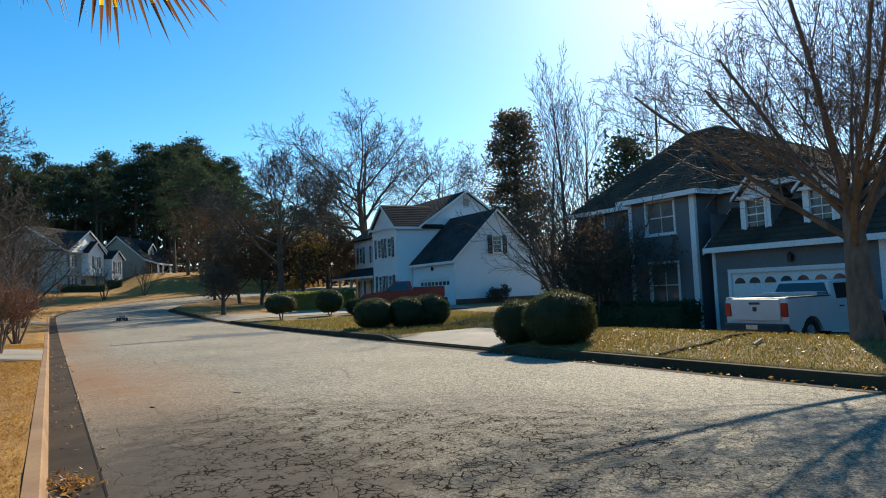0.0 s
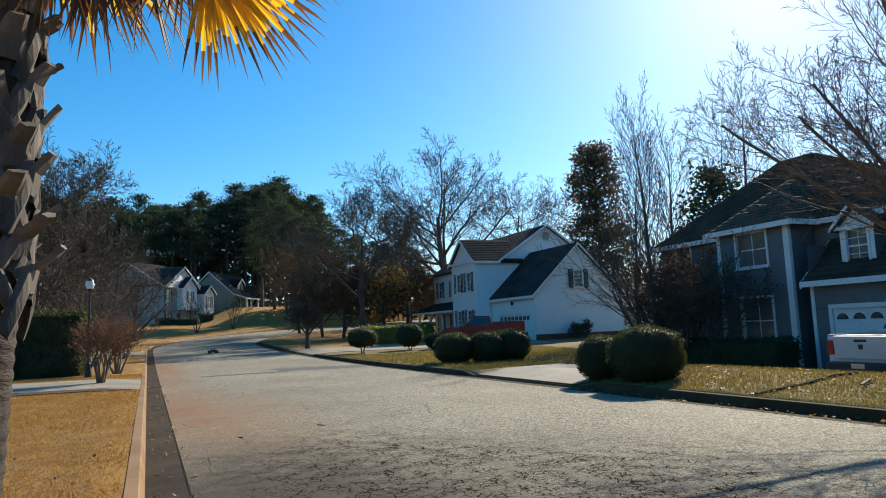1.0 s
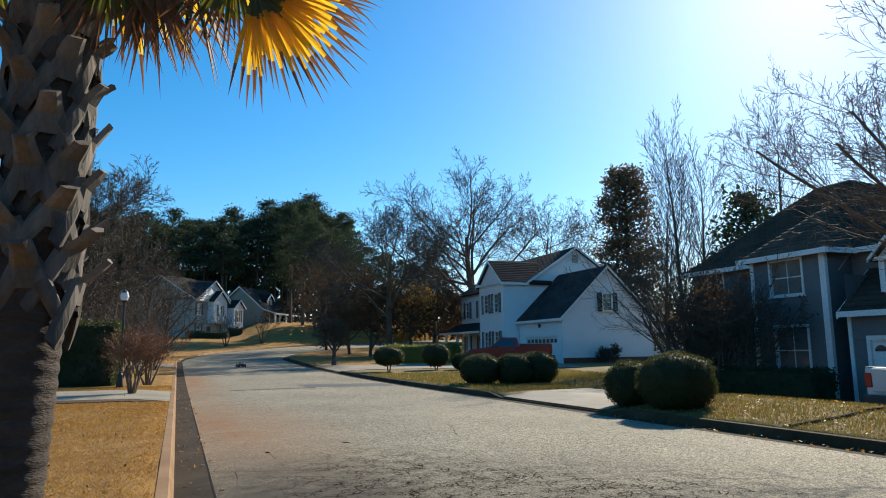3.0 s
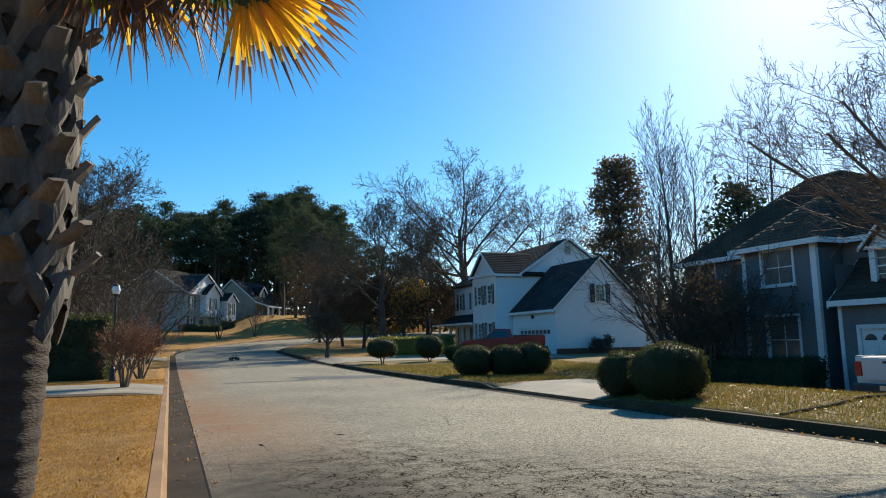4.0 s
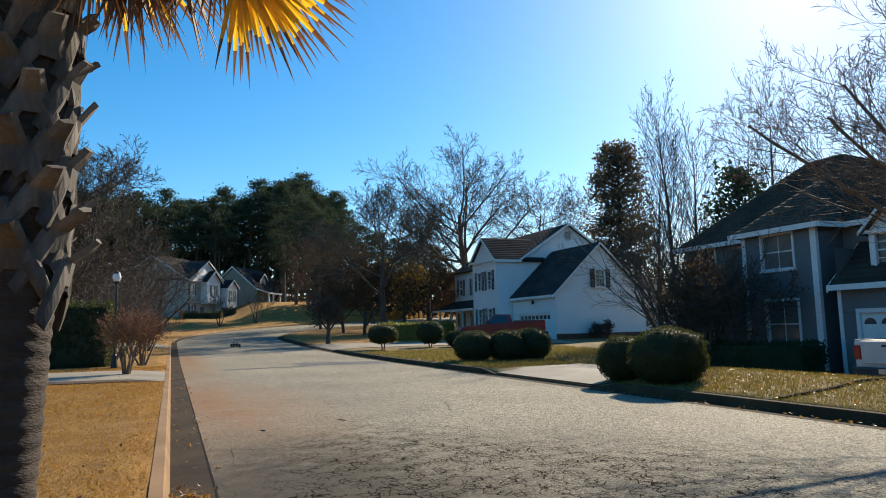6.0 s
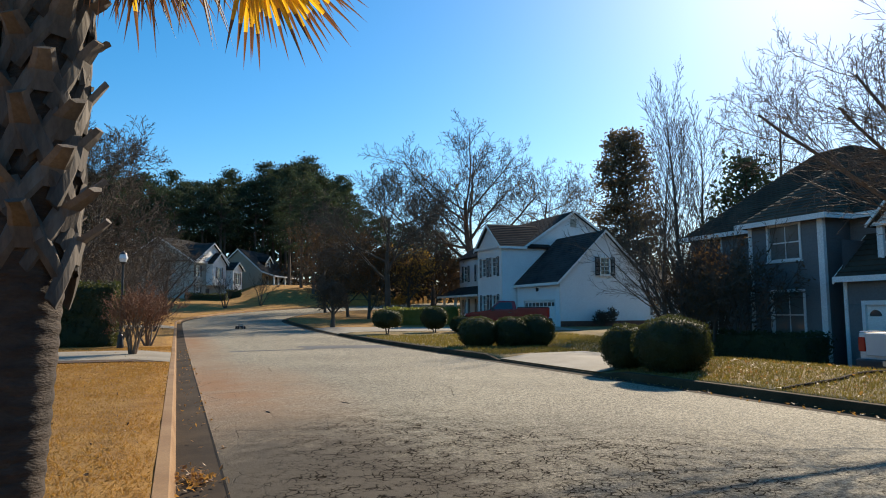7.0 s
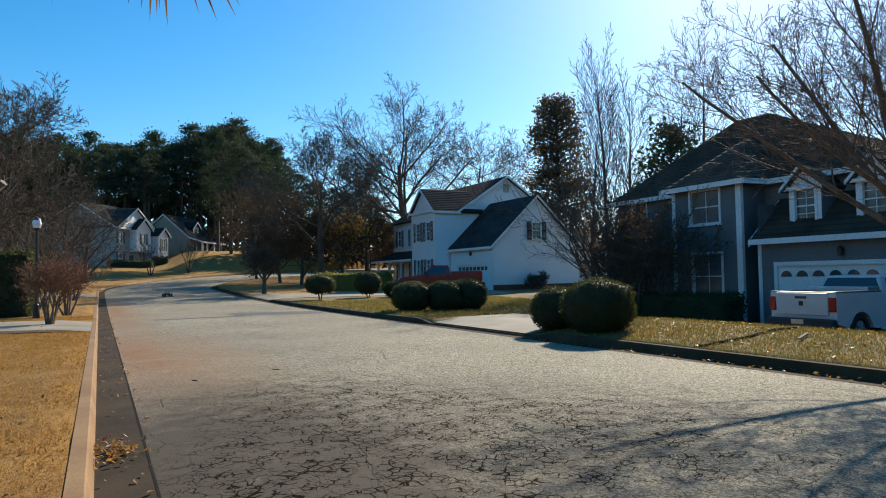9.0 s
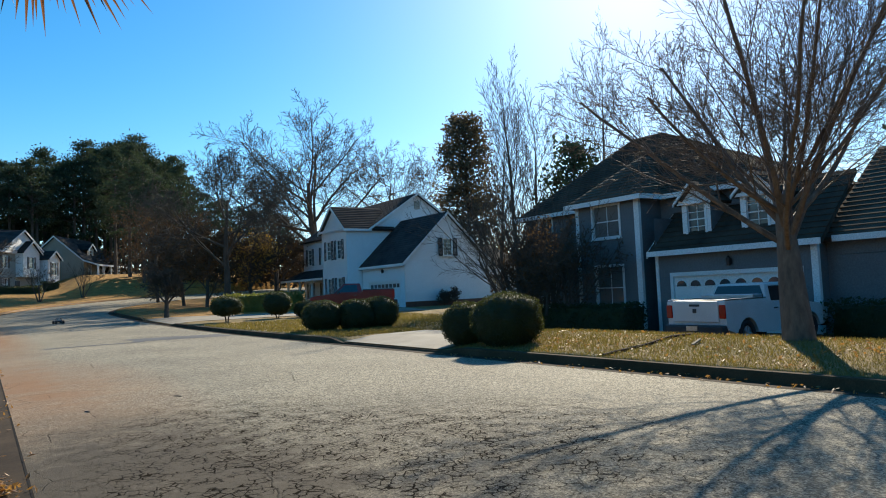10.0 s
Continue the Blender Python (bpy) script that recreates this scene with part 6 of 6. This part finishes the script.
def model_buggy(x, y, turn):
    """A large radio-controlled off-road buggy."""
    t = thing("model_buggy", (x, y, road_z(y) + 0.035), "dark radio-controlled buggy with fat tyres and pale roof panel", "toy car", turn=turn)
    part("chassis", boxes((-0.30, 0.32, -0.10, 0.10, 0.09, 0.13), bevel=0.01), GREY_PLASTIC, t)
    low = [(-0.34, 0.13), (0.36, 0.13), (0.40, 0.17), (0.16, 0.22), (-0.34, 0.22)]
    part("body_shell", extrude_side(low, -0.12, 0.12, 0.012), SHUTTER, t)
    bm = bmesh.new()
    for sy in (-1, 1):
        for a, b in (((-0.32, 0.22), (-0.22, 0.36)), ((-0.22, 0.36), (0.02, 0.37)), ((0.02, 0.37), (0.18, 0.22)), ((-0.10, 0.22), (-0.10, 0.365))):
            tube(bm, [(a[0], sy * 0.12, a[1]), (b[0], sy * 0.11, b[1])], [0.012, 0.012], 6)
    for x_, z_ in ((-0.22, 0.36), (0.02, 0.37), (-0.32, 0.22)):
        tube(bm, [(x_, -0.12, z_), (x_, 0.12, z_)], [0.012, 0.012], 6)
    part("roll_cage", bm, BLACK_METAL, t)
    part("roof_panel", boxes((-0.21, 0.02, -0.11, 0.11, 0.372, 0.382), bevel=0.004), WHITE_TRIM, t, "pale roof panel")
    part("motor", boxes((-0.28, -0.12, -0.08, 0.08, 0.14, 0.27), bevel=0.02), ALLOY, t)
    for cx in (-0.29, 0.29):
        for sy in (-1, 1):
            wheel = new("wheel")
            wheel.parent = t
            wheel.matrix_basis = pose(cx, sy * 0.22, 0.105)
            bm = bmesh.new()
            tube(bm, [(0, -0.055, 0), (0, -0.045, 0), (0, 0.045, 0), (0, 0.055, 0)], [0.085, 0.105, 0.105, 0.085], 20)
            for k in range(20):
                a = 6.2832 * k / 20
                m = Matrix.Rotation(-a, 4, "Y") @ Matrix.Translation((0.105, 0, 0))
                bmesh.ops.create_cube(bm, size=0.018, matrix=m @ Matrix.Diagonal((0.8, 4.2, 0.8, 1)))
            part("tyre", bm, TYRE, wheel)
            bm = bmesh.new()
            tube(bm, [(0, -0.058, 0), (0, 0.058, 0)], [0.055, 0.055], 14)
            part("rim", bm, ALLOY, wheel)
            bm = bmesh.new()
            tube(bm, [(cx, sy * 0.08, 0.12), (cx, sy * 0.19, 0.105)], [0.014, 0.014], 6)
            tube(bm, [(cx * 0.95, sy * 0.09, 0.26), (cx, sy * 0.17, 0.12)], [0.016, 0.016], 6)
            part("suspension_arm", bm, ALLOY, t)
    bm = bmesh.new()
    tube(bm, [(-0.2, 0.06, 0.36), (-0.21, 0.06, 0.62)], [0.003, 0.002], 5)
    part("aerial", bm, BLACK_METAL, t)


model_buggy(4.3, 51.0, 100)


def patch(name, x0, x1, y0, y1, mat, label, lift=0.004, seed=0, nx_=14, ny_=6):
    """A strip laid over the road's surface, with a ragged rim."""
    vs, fs = [], []
    for j in range(ny_ + 1):
        for i in range(nx_ + 1):
            u, v = i / nx_, j / ny_
            x = x0 + (x1 - x0) * u + 0.18 * noise.noise((v * 3, seed, 1)) * (abs(u - 0.5) * 2)
            y = y0 + (y1 - y0) * v + 0.12 * noise.noise((u * 6, seed, 2)) * (abs(v - 0.5) * 2)
            vs.append((x, y, road_z(y) + 0.05 * (1 - (2 * x / ROAD_W - 1) ** 2) + lift))
    for j in range(ny_):
        for i in range(nx_):
            a = j * (nx_ + 1) + i
            fs.append((a, a + 1, a + nx_ + 2, a + nx_ + 1))
    return tagged(part(name, (vs, fs), mat, smooth=True), label, "road patch", kind="structure")


DARK_PATCH = material("dark_patch", (0.06, 0.058, 0.054), (0.10, 0.096, 0.088), 0.8, 60, 0.7, 0.6, 0.006)
patch("road_patch", 1.9, 5.1, 26.9, 27.35, DARK_PATCH, "thin dark strip across the asphalt", 0.006, 3)
patch("road_patch", 4.9, 8.6, 27.4, 29.6, DARK_PATCH, "darker mended rectangle in the asphalt", 0.006, 4)


def scatter(name, count, region, size, mat, label, seed, on_road=False, clump=None):
    rng = random.Random(seed)
    places = []
    while len(places) < count:
        x, y = rng.uniform(region[0], region[1]), rng.uniform(region[2], region[3])
        if clump:
            x, y = rng.gauss(clump[0], clump[2]), rng.gauss(clump[1], clump[3])
        z = road_z(y) + 0.03 if on_road else lawn_z(x, y) + 0.03
        places.append((x, y, z))
    return tagged(part(name, leaf_quads(rng, places, size, 0.006, 3.0), mat), label, "leaves", kind="stuff")


scatter("fallen_leaves", 420, (-9, -0.3, 3, 30), 0.026, DRY_LEAF, "brown fallen leaves on the straw lawn", 31)
scatter("fallen_leaves", 700, (-8, -0.3, 3, 28), 0.022, MULCH, "dark curled leaves on the straw lawn", 36)
scatter("fallen_leaves", 1500, (9.5, 14.5, -4, 13), 0.045, DRY_LEAF, "pale fallen leaves on the patchy lawn", 32)
scatter("fallen_leaves", 150, (0, 1, 0, 1), 0.035, DRY_LEAF, "heap of dry leaves in the gutter", 33, True, (0.17, 6.62, 0.09, 0.22))
scatter("fallen_leaves", 130, (0.05, 0.5, 4, 30), 0.035, DRY_LEAF, "dry leaves along the gutter", 34, True)
scatter("fallen_leaves", 170, (8.75, 9.15, 0, 13), 0.035, DRY_LEAF, "dry leaves along the far gutter", 35, True)


def grass(name, count, region, mat, label, seed, h=0.05, keep=None):
    """Short blades, three corners each."""
    rng = random.Random(seed)
    vs, fs = [], []
    for _ in range(count):
        x, y = rng.uniform(region[0], region[1]), region[2] + (region[3] - region[2]) * rng.random() ** 1.5
        if keep and not keep(x, y):
            continue
        z = lawn_z(x, y) - 0.005
        a, s = rng.uniform(0, 6.28), rng.uniform(0.6, 1.4)
        w = 0.0045 + 0.0005 * max(0, y)
        b = len(vs)
        lx, ly = rng.gauss(0, 0.03), rng.gauss(0, 0.03)
        vs += [(x - w * math.cos(a), y - w * math.sin(a), z), (x + w * math.cos(a), y + w * math.sin(a), z), (x + lx, y + ly, z + h * s)]
        fs.append((b, b + 1, b + 2))
    return tagged(part(name, (vs, fs), mat), label, "grass", kind="stuff")


STRAW_BLADE = leaf_material("straw_blade", (0.24, 0.11, 0.02), (0.52, 0.31, 0.075), 6, (0.52, 0.27, 0.05), 0.35, 0.8)
GREEN_BLADE = leaf_material("winter_blade", (0.10, 0.095, 0.02), (0.29, 0.185, 0.055), 0.7, (0.32, 0.25, 0.05), 0.28, 0.8)
off_drive = lambda x, y: not 21.7 < y < 27.5
grass("grass", 110000, (-7.5, -0.17, 2.5, 30), STRAW_BLADE, "dormant straw-coloured grass blades", 41, 0.03, off_drive)
grass("grass", 60000, (9.37, 14.0, -5, 13.4), GREEN_BLADE, "patchy green and straw grass blades", 42, 0.06)
grass("grass", 30000, (9.5, 22, 19.5, 36), GREEN_BLADE, "patchy green and straw grass blades", 43, 0.09, lambda x, y: y > 19.6)


def debris(name, pts, r, mat, label, category):
    bm = bmesh.new()
    tube(bm, [Vector(p) for p in pts], [r] * len(pts), 7)
    return tagged(part(name, bm, mat), label, category)


# a dark tube laid along the lawn to draw a thin line of shade
shade_line_pts = [(9.5 + 0.36 * k, 8.6 + 0.03 * k + 0.05 * math.sin(k * 1.3), lawn_z(9.5 + 0.36 * k, 8.6 + 0.03 * k) + 0.03) for k in range(9)]
debris("shade_line", shade_line_pts, 0.028, MULCH, "thin dark tube on the lawn, standing in for a line of shade", "pipe")
debris("stick", [(10.9, 7.7, lawn_z(10.9, 7.7) + 0.04), (11.5, 7.95, lawn_z(11.5, 7.95) + 0.04)], 0.025, CONCRETE, "pale broken board on the lawn", "debris")
debris("twig", [(2.53, 10.94, 0.045), (2.56, 10.88, 0.048), (2.61, 10.8, 0.045)], 0.006, SHUTTER, "dark twig lying on the asphalt", "twig")
debris("twig", [(1.27, 10.50, 0.03), (1.29, 10.46, 0.034), (1.31, 10.41, 0.03)], 0.009, SHUTTER, "dark twig lying on the asphalt", "twig")
tagged(patch("mulch_bed", 0, 1, 0, 1, MULCH, ""), "dark mulch strip under the crape myrtle", "mulch", kind="structure")
bed = bpy.data.objects["mulch_bed"]
for v in bed.data.vertices:
    x, y = -0.3 - 4.2 * v.co.x, 21.0 + 0.9 * v.co.y
    v.co = (x, y, lawn_z(x, y) + 0.03)
